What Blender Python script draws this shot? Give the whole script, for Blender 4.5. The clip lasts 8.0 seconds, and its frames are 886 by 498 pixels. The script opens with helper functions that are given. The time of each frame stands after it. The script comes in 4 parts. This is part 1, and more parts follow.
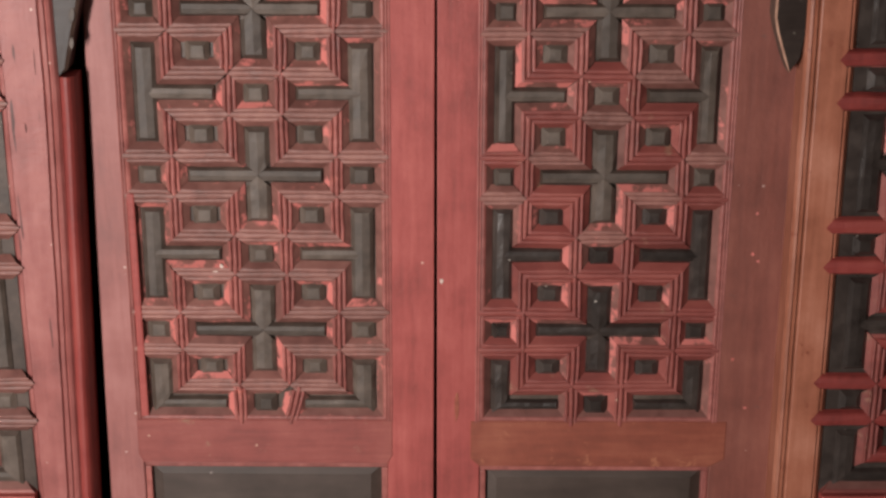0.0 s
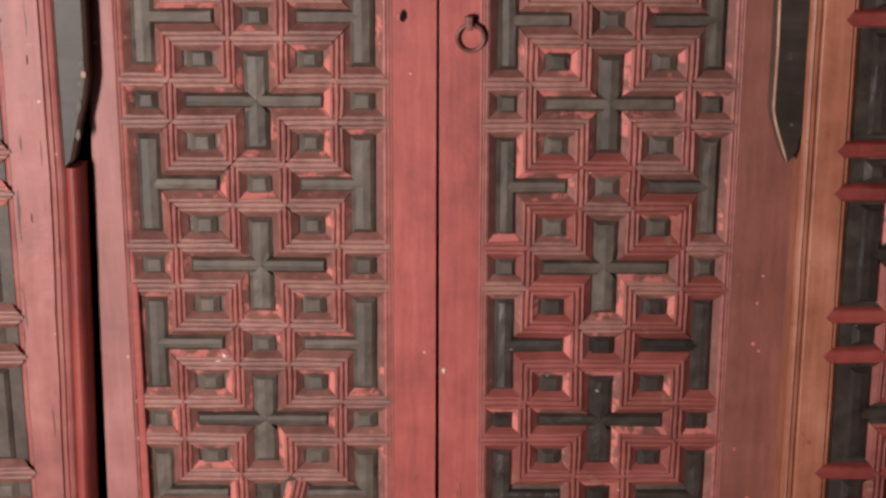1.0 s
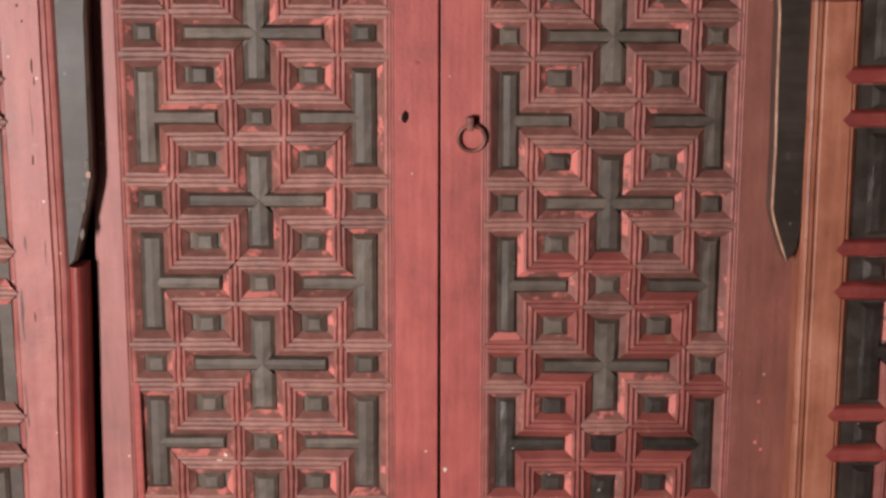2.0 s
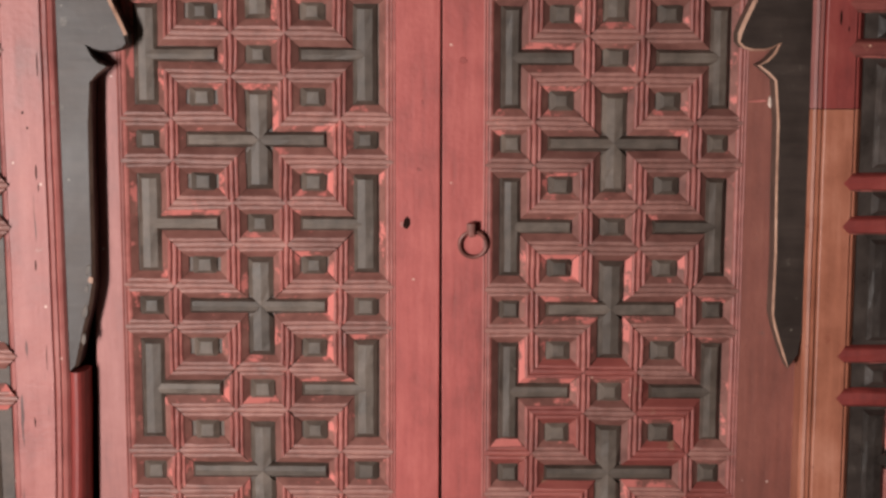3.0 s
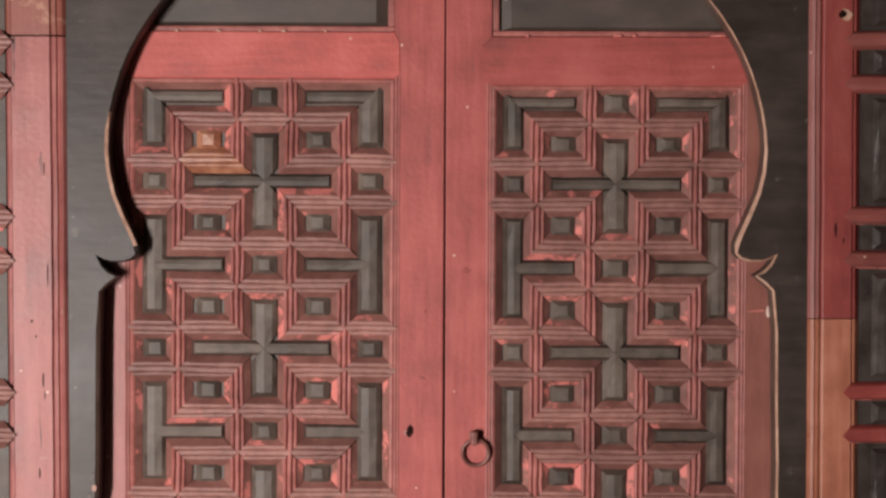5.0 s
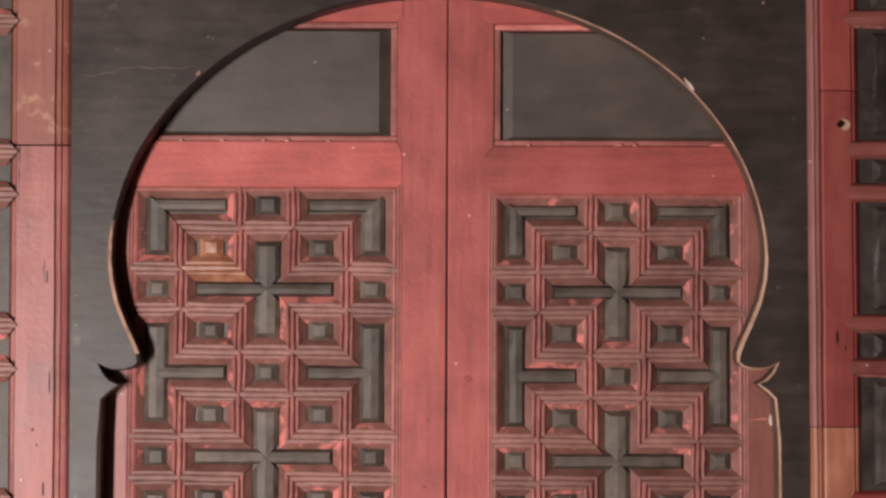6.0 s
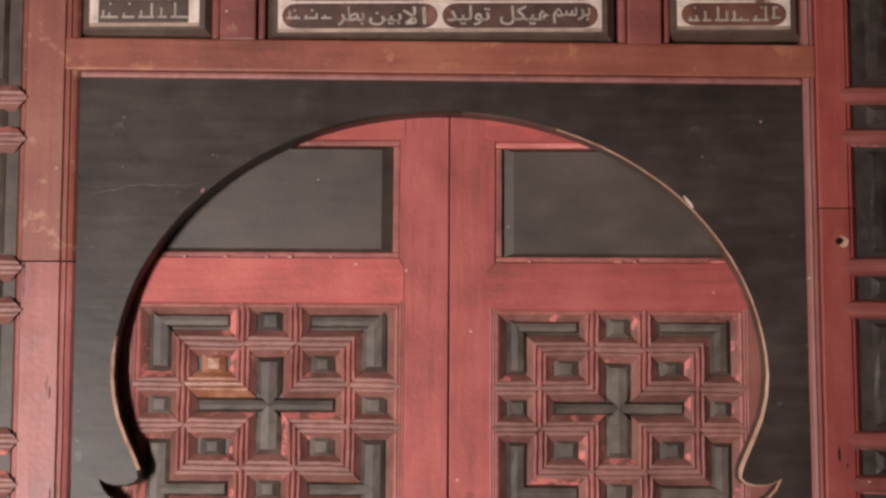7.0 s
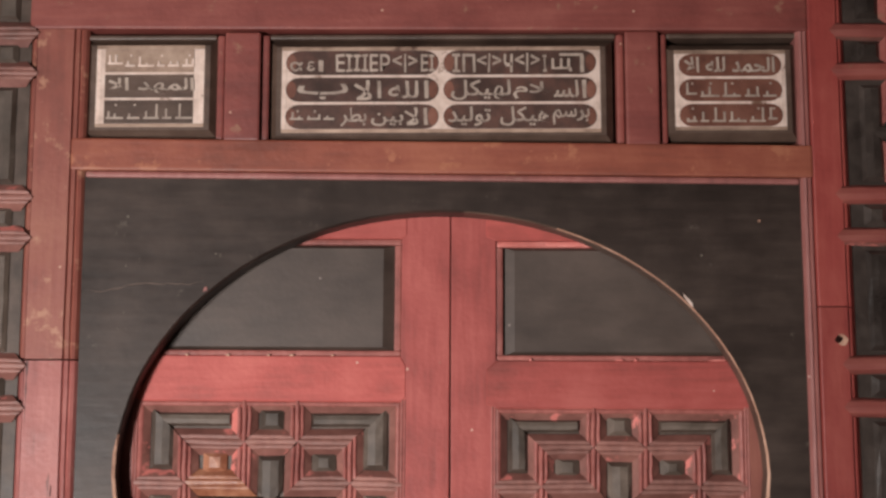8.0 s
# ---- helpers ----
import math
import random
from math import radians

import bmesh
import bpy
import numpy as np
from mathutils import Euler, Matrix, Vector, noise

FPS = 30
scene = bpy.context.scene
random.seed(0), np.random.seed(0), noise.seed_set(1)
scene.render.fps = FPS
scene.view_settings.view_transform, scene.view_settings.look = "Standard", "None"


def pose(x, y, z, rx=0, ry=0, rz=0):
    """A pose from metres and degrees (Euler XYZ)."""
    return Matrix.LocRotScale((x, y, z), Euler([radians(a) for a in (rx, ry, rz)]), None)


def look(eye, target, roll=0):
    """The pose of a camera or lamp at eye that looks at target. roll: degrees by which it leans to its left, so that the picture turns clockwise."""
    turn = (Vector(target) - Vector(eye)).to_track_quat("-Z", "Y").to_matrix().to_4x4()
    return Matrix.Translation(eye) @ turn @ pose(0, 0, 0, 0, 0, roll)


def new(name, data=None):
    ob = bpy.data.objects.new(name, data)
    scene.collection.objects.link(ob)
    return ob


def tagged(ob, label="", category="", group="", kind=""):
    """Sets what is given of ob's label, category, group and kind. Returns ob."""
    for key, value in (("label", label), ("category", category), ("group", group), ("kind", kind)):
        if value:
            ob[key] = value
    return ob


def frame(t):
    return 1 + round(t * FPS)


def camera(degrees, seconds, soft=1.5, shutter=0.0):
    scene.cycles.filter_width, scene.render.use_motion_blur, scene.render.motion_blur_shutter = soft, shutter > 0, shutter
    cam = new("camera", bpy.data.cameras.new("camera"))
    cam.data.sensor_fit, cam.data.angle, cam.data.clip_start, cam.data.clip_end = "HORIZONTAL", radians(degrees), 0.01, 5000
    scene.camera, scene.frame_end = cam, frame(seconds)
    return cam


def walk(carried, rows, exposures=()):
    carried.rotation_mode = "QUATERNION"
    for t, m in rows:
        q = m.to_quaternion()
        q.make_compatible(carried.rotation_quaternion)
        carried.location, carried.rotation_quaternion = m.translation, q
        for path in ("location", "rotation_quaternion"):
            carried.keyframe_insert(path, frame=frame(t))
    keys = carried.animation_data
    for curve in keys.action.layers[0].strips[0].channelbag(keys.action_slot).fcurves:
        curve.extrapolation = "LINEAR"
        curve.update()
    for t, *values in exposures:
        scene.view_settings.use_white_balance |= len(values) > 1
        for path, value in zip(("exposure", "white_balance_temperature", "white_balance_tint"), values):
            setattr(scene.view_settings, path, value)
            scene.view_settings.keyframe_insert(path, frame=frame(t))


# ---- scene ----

from mathutils.geometry import delaunay_2d_cdt

# ---------------------------------------------------------------- camera: a slow tilt upwards on a tripod
cam = camera(30.56, 8.0, soft=2.7)
ROWS = [
    (0.0, 0.0000, -2.6600, 1.6200, -19.789, 0.136, 0.142),
    (0.5, -0.0001, -2.6696, 1.6201, -18.237, 0.127, 0.198),
    (1.0, -0.0001, -2.6794, 1.6201, -16.500, 0.138, 0.205),
    (1.5, -0.0002, -2.6895, 1.6202, -14.782, 0.208, 0.230),
    (3.0, -0.0004, -2.6995, 1.6204, -9.186, 0.133, 0.292),
    (3.5, -0.0005, -2.7086, 1.6205, -7.482, 0.031, 0.314),
    (4.0, -0.0005, -2.7166, 1.6205, -5.766, 0.016, 0.340),
    (4.5, -0.0006, -2.7239, 1.6206, -3.883, 0.029, 0.370),
    (5.0, -0.0007, -2.7329, 1.6207, -1.760, 0.070, 0.392),
    (6.5, -0.0009, -2.7438, 1.6209, 4.014, 0.055, 0.481),
    (7.0, -0.0009, -2.7540, 1.6209, 6.131, 0.011, 0.506),
    (7.5, -0.0010, -2.7629, 1.6210, 7.961, -0.013, 0.531),
    (8.0, -0.0011, -2.7701, 1.6211, 9.564, 0.020, 0.540),
]
walk(cam, [(t, pose(x, y, z, 90 + pitch, roll, yaw)) for t, x, y, z, pitch, roll, yaw in ROWS],
     exposures=[(0.0, -0.32), (1.5, -0.13), (3.0, -0.09), (5.0, -0.10), (8.0, -0.02)])

# ---------------------------------------------------------------- light: one tall opening behind the camera
world = bpy.data.worlds.new("world")
scene.world = world
world.use_nodes = True
sky = world.node_tree.nodes.new("ShaderNodeTexSky")
sky.sky_type, sky.sun_disc = "NISHITA", False
sky.sun_elevation, sky.sun_rotation = radians(40), radians(200)
world.node_tree.links.new(sky.outputs[0], world.node_tree.nodes["Background"].inputs[0])
world.node_tree.nodes["Background"].inputs[1].default_value = 0.08

WIN_X, WIN_Z, WIN_W, WIN_H, BACK = -1.63, 0.98, 0.36, 1.05, -3.1
lamp = bpy.data.lights.new("window_light", "AREA")
lamp.shape, lamp.size, lamp.size_y, lamp.energy = "RECTANGLE", WIN_W, WIN_H, 272
lamp.color = (1.0, 0.93, 0.90)
lamp_ob = new("window_light", lamp)
# the bright sky stands a little outside the opening, so that the light falls in a soft pool on the doors
lamp_ob.matrix_world = look((WIN_X - 0.14, BACK - 0.28, WIN_Z + 0.015), (WIN_X, BACK, WIN_Z))


# ---------------------------------------------------------------- materials
def material(name, colours, grain=(60, 60, 9), blotch=7.0, rough=0.55, bump=0.16, worn=None, worn_at=0.66,
             specks=None, vary=0.12, metal=0.0, fine=120.0, spec=0.5, worn_vary=0.0, cracks=None, sway_by=0.7):
    """Paint or wood: blotches between colours, stretched grain, worn patches and specks, all at real size."""
    m = bpy.data.materials.new(name)
    m.use_nodes = True
    nt = m.node_tree
    n, link = nt.nodes, nt.links.new
    bsdf = n["Principled BSDF"]
    geo = n.new("ShaderNodeNewGeometry")
    info = n.new("ShaderNodeObjectInfo")
    big = n.new("ShaderNodeTexNoise")
    big.inputs["Scale"].default_value, big.inputs["Detail"].default_value, big.inputs["Roughness"].default_value = blotch, 6, 0.62
    link(geo.outputs["Position"], big.inputs["Vector"])
    mapping = n.new("ShaderNodeMapping")
    mapping.inputs["Scale"].default_value = grain
    link(geo.outputs["Position"], mapping.inputs["Vector"])
    fib = n.new("ShaderNodeTexNoise")
    fib.inputs["Scale"].default_value, fib.inputs["Detail"].default_value, fib.inputs["Roughness"].default_value = 1.0, 5, 0.6
    link(mapping.outputs[0], fib.inputs["Vector"])
    mix = n.new("ShaderNodeMath")
    mix.operation = "MULTIPLY_ADD"
    mix.inputs[1].default_value = 0.34
    link(fib.outputs[0], mix.inputs[0])
    half = n.new("ShaderNodeMath")
    half.operation = "MULTIPLY"
    half.inputs[1].default_value = 0.66
    link(big.outputs[0], half.inputs[0])
    link(half.outputs[0], mix.inputs[2])
    ramp = n.new("ShaderNodeValToRGB")
    els = ramp.color_ramp.elements
    for i, c in enumerate(colours):
        at = 0.36 + 0.28 * i / max(1, len(colours) - 1)
        e = els[i] if i < 2 else els.new(at)
        e.position, e.color = at, (*c, 1)
    link(mix.outputs[0], ramp.inputs[0])
    colour = ramp.outputs[0]
    hsv = n.new("ShaderNodeHueSaturation")
    val = n.new("ShaderNodeMapRange")
    val.inputs[3].default_value, val.inputs[4].default_value = 1 - vary, 1 + vary
    link(info.outputs["Random"], val.inputs[0])
    link(val.outputs[0], hsv.inputs["Value"])
    link(colour, hsv.inputs["Color"])
    colour = hsv.outputs[0]
    if worn:
        wn = n.new("ShaderNodeTexNoise")
        wn.inputs["Scale"].default_value, wn.inputs["Detail"].default_value, wn.inputs["Roughness"].default_value = 22, 7, 0.68
        link(geo.outputs["Position"], wn.inputs["Vector"])
        wr = n.new("ShaderNodeMapRange")
        wr.inputs[1].default_value, wr.inputs[2].default_value = worn_at, worn_at + 0.06
        lean = n.new("ShaderNodeMath")
        lean.operation = "MULTIPLY_ADD"
        lean.inputs[1].default_value = worn_vary
        link(info.outputs["Random"], lean.inputs[0])
        link(wn.outputs[0], lean.inputs[2])
        link(lean.outputs[0], wr.inputs[0])
        wm = n.new("ShaderNodeMixRGB")
        wm.inputs[2].default_value = (*worn, 1)
        link(wr.outputs[0], wm.inputs[0])
        link(colour, wm.inputs[1])
        colour = wm.outputs[0]
    if cracks:
        cm = n.new("ShaderNodeMapping")
        cm.inputs["Scale"].default_value = (85, 85, 5.0)
        link(geo.outputs["Position"], cm.inputs["Vector"])
        cn = n.new("ShaderNodeTexNoise")
        cn.inputs["Scale"].default_value, cn.inputs["Detail"].default_value = 1.0, 3
        link(cm.outputs[0], cn.inputs["Vector"])
        cr = n.new("ShaderNodeMapRange")
        cr.inputs[1].default_value, cr.inputs[2].default_value = 0.685, 0.71
        link(cn.outputs[0], cr.inputs[0])
        cx = n.new("ShaderNodeMixRGB")
        cx.inputs[2].default_value = (*cracks, 1)
        link(cr.outputs[0], cx.inputs[0])
        link(colour, cx.inputs[1])
        colour = cx.outputs[0]
    if specks:
        vo = n.new("ShaderNodeTexVoronoi")
        vo.inputs["Scale"].default_value = 46
        link(geo.outputs["Position"], vo.inputs["Vector"])
        lt = n.new("ShaderNodeMath")
        lt.operation = "LESS_THAN"
        lt.inputs[1].default_value = 0.10
        link(vo.outputs["Distance"], lt.inputs[0])
        few = n.new("ShaderNodeSeparateColor")
        link(vo.outputs["Color"], few.inputs[0])
        gt = n.new("ShaderNodeMath")
        gt.operation = "GREATER_THAN"
        gt.inputs[1].default_value = 0.93
        link(few.outputs[0], gt.inputs[0])
        both = n.new("ShaderNodeMath")
        both.operation = "MULTIPLY"
        link(lt.outputs[0], both.inputs[0])
        link(gt.outputs[0], both.inputs[1])
        sm = n.new("ShaderNodeMixRGB")
        sm.inputs[2].default_value = (*specks, 1)
        link(both.outputs[0], sm.inputs[0])
        link(colour, sm.inputs[1])
        colour = sm.outputs[0]
    link(colour, bsdf.inputs["Base Color"])
    rr = n.new("ShaderNodeMapRange")
    rr.inputs[3].default_value, rr.inputs[4].default_value = rough - 0.12, rough + 0.14
    link(big.outputs[0], rr.inputs[0])
    link(rr.outputs[0], bsdf.inputs["Roughness"])
    bsdf.inputs["Metallic"].default_value = metal
    bsdf.inputs["Specular IOR Level"].default_value = spec
    fn = n.new("ShaderNodeTexNoise")
    fn.inputs["Scale"].default_value, fn.inputs["Detail"].default_value = fine, 4
    link(geo.outputs["Position"], fn.inputs["Vector"])
    add = n.new("ShaderNodeMath")
    link(fn.outputs[0], add.inputs[0])
    link(fib.outputs[0], add.inputs[1])
    wide = n.new("ShaderNodeTexNoise")
    wide.inputs["Scale"].default_value, wide.inputs["Detail"].default_value = 24, 3
    link(geo.outputs["Position"], wide.inputs["Vector"])
    sway = n.new("ShaderNodeMath")
    sway.operation = "MULTIPLY_ADD"
    sway.inputs[1].default_value = sway_by
    link(wide.outputs[0], sway.inputs[0])
    link(add.outputs[0], sway.inputs[2])
    bp = n.new("ShaderNodeBump")
    bp.inputs["Strength"].default_value, bp.inputs["Distance"].default_value = bump, 0.004
    link(sway.outputs[0], bp.inputs["Height"])
    link(bp.outputs[0], bsdf.inputs["Normal"])
    return m


VERT, HORZ = (70, 70, 6), (6, 70, 70)
RED_V = material("red_paint_upright", [(0.23, 0.050, 0.043), (0.35, 0.074, 0.064), (0.43, 0.108, 0.092)], VERT, spec=0.36, worn=(0.30, 0.13, 0.09), worn_at=0.68, specks=(0.55, 0.32, 0.26))
RED_JAMB = material("faded_red_paint", [(0.21, 0.062, 0.054), (0.31, 0.095, 0.083), (0.39, 0.142, 0.124)], (60, 60, 5), blotch=9, rough=0.48, spec=0.40, worn=(0.34, 0.17, 0.14), worn_at=0.64, specks=(0.6, 0.4, 0.34), cracks=(0.07, 0.022, 0.018), bump=0.17, sway_by=0.5)
RED_MAUVE = material("greyed_red_paint", [(0.19, 0.066, 0.058), (0.27, 0.095, 0.083), (0.34, 0.14, 0.125)], VERT, blotch=6, worn=(0.24, 0.12, 0.10), worn_at=0.64, specks=(0.55, 0.38, 0.33))
RED_LOW = material("browned_red_paint", [(0.165, 0.042, 0.025), (0.25, 0.064, 0.037), (0.32, 0.098, 0.055)], HORZ, blotch=7, worn=(0.34, 0.12, 0.065), worn_at=0.60, specks=(0.5, 0.3, 0.22))
RED_RAIL = material("dull_red_paint", [(0.15, 0.036, 0.030), (0.22, 0.053, 0.043), (0.28, 0.080, 0.063)], HORZ, blotch=7, worn=(0.26, 0.12, 0.08), worn_at=0.61, specks=(0.5, 0.3, 0.22))
RED_H = material("red_paint_level", [(0.23, 0.050, 0.041), (0.36, 0.071, 0.060), (0.43, 0.104, 0.088)], HORZ, spec=0.36, worn=(0.28, 0.12, 0.08), worn_at=0.68, specks=(0.55, 0.32, 0.26))
RED_WORN = material("worn_red_paint", [(0.17, 0.050, 0.036), (0.25, 0.070, 0.050), (0.30, 0.105, 0.072)], VERT, worn=(0.36, 0.17, 0.11), worn_at=0.58, specks=(0.5, 0.3, 0.22))
RED_BAR = material("red_paint_lattice", [(0.18, 0.055, 0.046), (0.275, 0.085, 0.071), (0.36, 0.124, 0.104)], (50, 50, 50), blotch=16, spec=0.36, worn=(0.50, 0.16, 0.125), worn_at=0.70, worn_vary=0.10, vary=0.18, bump=0.25, rough=0.5)
RED_DEEP = material("deep_red_paint", [(0.17, 0.027, 0.023), (0.25, 0.040, 0.033), (0.30, 0.062, 0.048)], VERT, worn=(0.30, 0.11, 0.07), worn_at=0.68)
DARK = material("dark_wood", [(0.040, 0.028, 0.0215), (0.069, 0.048, 0.037), (0.102, 0.073, 0.058)], (45, 45, 45), blotch=18, rough=0.52, spec=0.36, worn=(0.17, 0.13, 0.105), worn_at=0.68, vary=0.25, bump=0.10)
RUBBED_LIT = material("rubbed_lit_dark_wood", [(0.056, 0.042, 0.0325), (0.089, 0.067, 0.053), (0.124, 0.095, 0.076)], (45, 45, 45), blotch=18, rough=0.54, spec=0.36, worn=(0.19, 0.15, 0.125), worn_at=0.68, vary=0.3, bump=0.10)
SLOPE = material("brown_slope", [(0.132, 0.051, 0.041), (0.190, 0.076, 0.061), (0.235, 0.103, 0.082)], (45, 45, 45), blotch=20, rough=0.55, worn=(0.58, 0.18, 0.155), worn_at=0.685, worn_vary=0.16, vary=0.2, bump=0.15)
BOARD = material("black_board", [(0.017, 0.0118, 0.0098), (0.033, 0.0230, 0.0190), (0.057, 0.0405, 0.0333)], (7, 60, 50), blotch=5, rough=0.42, bump=0.10, fine=45, spec=0.25, worn=(0.085, 0.068, 0.056), worn_at=0.63, specks=(0.13, 0.11, 0.09))
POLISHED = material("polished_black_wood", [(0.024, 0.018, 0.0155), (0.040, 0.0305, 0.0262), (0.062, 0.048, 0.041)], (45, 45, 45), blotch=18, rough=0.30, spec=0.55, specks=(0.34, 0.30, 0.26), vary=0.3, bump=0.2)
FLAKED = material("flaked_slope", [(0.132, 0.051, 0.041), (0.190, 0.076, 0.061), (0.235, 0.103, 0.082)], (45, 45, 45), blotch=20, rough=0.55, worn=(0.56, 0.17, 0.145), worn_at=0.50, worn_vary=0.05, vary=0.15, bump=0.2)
CORAL = material("fresh_coral_paint", [(0.42, 0.11, 0.090), (0.56, 0.17, 0.145), (0.64, 0.23, 0.20)], (50, 50, 50), blotch=30, rough=0.5)
RED_OUTER = material("browned_stile_paint", [(0.145, 0.046, 0.034), (0.205, 0.064, 0.046), (0.26, 0.091, 0.064)], VERT, blotch=6, worn=(0.15, 0.065, 0.05), worn_at=0.62, specks=(0.45, 0.30, 0.26))
RED_DUST = material("dusty_red_paint", [(0.16, 0.069, 0.055), (0.23, 0.099, 0.080), (0.29, 0.136, 0.110)], (50, 50, 50), blotch=16, worn=(0.50, 0.17, 0.14), worn_at=0.71, worn_vary=0.10, vary=0.2, bump=0.25, rough=0.55)
PANEL = material("dark_panel", [(0.040, 0.0272, 0.0215), (0.059, 0.0410, 0.0325), (0.082, 0.0575, 0.0460)], (9, 60, 40), blotch=6, rough=0.5, bump=0.07, vary=0.05, specks=(0.2, 0.16, 0.14))
BARE = material("bare_wood", [(0.22, 0.070, 0.038), (0.35, 0.122, 0.070), (0.45, 0.185, 0.118)], (80, 80, 4), blotch=7, rough=0.5, worn=(0.24, 0.065, 0.035), worn_at=0.62)
EDGE = material("raw_edge", [(0.22, 0.11, 0.075), (0.40, 0.225, 0.155), (0.54, 0.34, 0.25)], (30, 30, 30), blotch=18, rough=0.6)
GOLD = material("new_wood", [(0.20, 0.066, 0.036), (0.29, 0.112, 0.062), (0.42, 0.195, 0.115)], (60, 60, 60), blotch=20, rough=0.4)
BROWN = material("brown_wood", [(0.050, 0.030, 0.022), (0.085, 0.052, 0.038), (0.12, 0.078, 0.058)], HORZ, blotch=12, rough=0.5, vary=0.1)
BONE = material("bone_inlay", [(0.48, 0.36, 0.30), (0.62, 0.48, 0.41), (0.70, 0.57, 0.50)], (60, 60, 60), blotch=40, rough=0.5, worn=(0.16, 0.09, 0.06), worn_at=0.60)
INK = material("letter_inlay", [(0.26, 0.20, 0.165), (0.36, 0.29, 0.24), (0.44, 0.36, 0.30)], (60, 60, 60), blotch=40, rough=0.5)
INLAY_DARK = material("inlay_ground", [(0.042, 0.023, 0.018), (0.070, 0.036, 0.028), (0.12, 0.052, 0.038)], (50, 50, 50), blotch=18, rough=0.45)
TAN = material("yellowed_inlay", [(0.20, 0.13, 0.095), (0.34, 0.23, 0.17), (0.46, 0.33, 0.25)], (20, 60, 60), blotch=25, rough=0.5, worn=(0.10, 0.055, 0.04), worn_at=0.60)
INLAY_RED = material("inlay_red_ground", [(0.10, 0.040, 0.028), (0.16, 0.062, 0.042), (0.20, 0.085, 0.058)], (50, 50, 50), blotch=18, rough=0.45)
IRON = material("rusty_iron", [(0.085, 0.030, 0.024), (0.15, 0.052, 0.040), (0.23, 0.080, 0.062)], (90, 90, 90), blotch=60, rough=0.5, metal=0.2)
VOID = material("hole_dark", [(0.014, 0.007, 0.006), (0.022, 0.010, 0.008)], (40, 40, 40), rough=0.9, spec=0.0)
PLASTER = material("sooty_plaster", [(0.13, 0.115, 0.10), (0.16, 0.145, 0.125), (0.19, 0.17, 0.145)], (4, 4, 4), blotch=2, rough=0.9)
STONE = material("floor_stone", [(0.12, 0.105, 0.09), (0.16, 0.14, 0.12), (0.20, 0.18, 0.15)], (8, 8, 8), blotch=3, rough=0.6)
CEIL = material("ceiling_wood", [(0.06, 0.04, 0.03), (0.09, 0.06, 0.045), (0.12, 0.08, 0.06)], (40, 4, 40), rough=0.7)


# ---------------------------------------------------------------- mesh helpers
def part(name, bm, mat, parent=None, label="", mats=()):
    me = bpy.data.meshes.new(name)
    bm.to_mesh(me)
    bm.free()
    for m in (mat, *mats):
        me.materials.append(m)
    ob = new(name, me)
    if parent:
        ob.parent = parent
    if label:
        ob["label"] = label
    return ob


def box(bm, x0, x1, y0, y1, z0, z1, bevel=0.0):
    """A box with softened edges."""
    vs = bmesh.ops.create_cube(bm, size=1.0)["verts"]
    for v in vs:
        v.co = Vector((x0 if v.co.x < 0 else x1, y0 if v.co.y < 0 else y1, z0 if v.co.z < 0 else z1))
    if bevel:
        es = list({e for v in vs for e in v.link_edges})
        bmesh.ops.bevel(bm, geom=es, offset=bevel, segments=2, affect="EDGES", profile=0.6)
    return bm


def boxed(*a, **k):
    return box(bmesh.new(), *a, **k)


def loft(profile, at0, at1, axis, origin, closed=True, cuts=1, uneven=0.0, seed=0):
    """Sweeps profile points (u, h) along an axis. at0(u), at1(u) give each line's ends; h stands out towards -y."""
    bm = bmesh.new()
    ox, oy, oz = origin

    def place(s, u, h):
        return (ox + s, oy - h, oz + u) if axis == "x" else (ox + u, oy - h, oz + s)
    lines = []
    for k in range(cuts + 1):
        row = []
        for u, h in profile:
            st = at0(u) + (at1(u) - at0(u)) * k / cuts
            if uneven:
                q = Vector((st * 55, u * 90, seed * 7.7))
                u, h = u + uneven * noise.noise(q), h + uneven * noise.noise(q + Vector((3, 9, 2))) * (h > -0.010)
            row.append(bm.verts.new(place(st, u, h)))
        lines.append(row)
    for a, b in zip(lines, lines[1:]):
        for i in range(len(profile) - 1):
            bm.faces.new((a[i], b[i], b[i + 1], a[i + 1]))
    a, b = lines[0], lines[-1]
    if closed:
        bm.faces.new(a)
        bm.faces.new(b[::-1])
        for p, q in zip(lines, lines[1:]):
            bm.faces.new((p[0], p[-1], q[-1], q[0]))
    if axis == "z":
        bmesh.ops.reverse_faces(bm, faces=bm.faces[:])
    return bm


def plain_profile(w):
    return [(-w / 2 - 0.004, -0.0115), (-w / 2, -0.003), (-w / 2 + 0.003, 0.0), (0, 0.0016), (w / 2 - 0.003, 0.0), (w / 2, -0.003), (w / 2 + 0.004, -0.0115)]


def soft_profile(w):
    return [(u, h if h < -0.009 else 0.42 * h) for u, h in bar_profile(w)]


def bar_profile(w):
    half = [(0.5, -0.0026), (0.45, 0.0004), (0.36, 0.0012), (0.26, 0.0002), (0.205, -0.0048), (0.15, 0.0004), (0.06, 0.0020), (0.0, 0.0022)]
    half = [(w / 2 + FLANK_W, -0.0115)] + [(u * w, h) for u, h in half]
    return [(-u, h) for u, h in half] + list(reversed(half[:-1]))


def boss_profile(w, top):
    t = top * w
    return [(-w / 2, -0.0120), (-w / 2 + 0.0012, -0.0092), (-t / 2, -0.0034), (0, -0.0020), (t / 2, -0.0034), (w / 2 - 0.0012, -0.0092), (w / 2, -0.0120)]


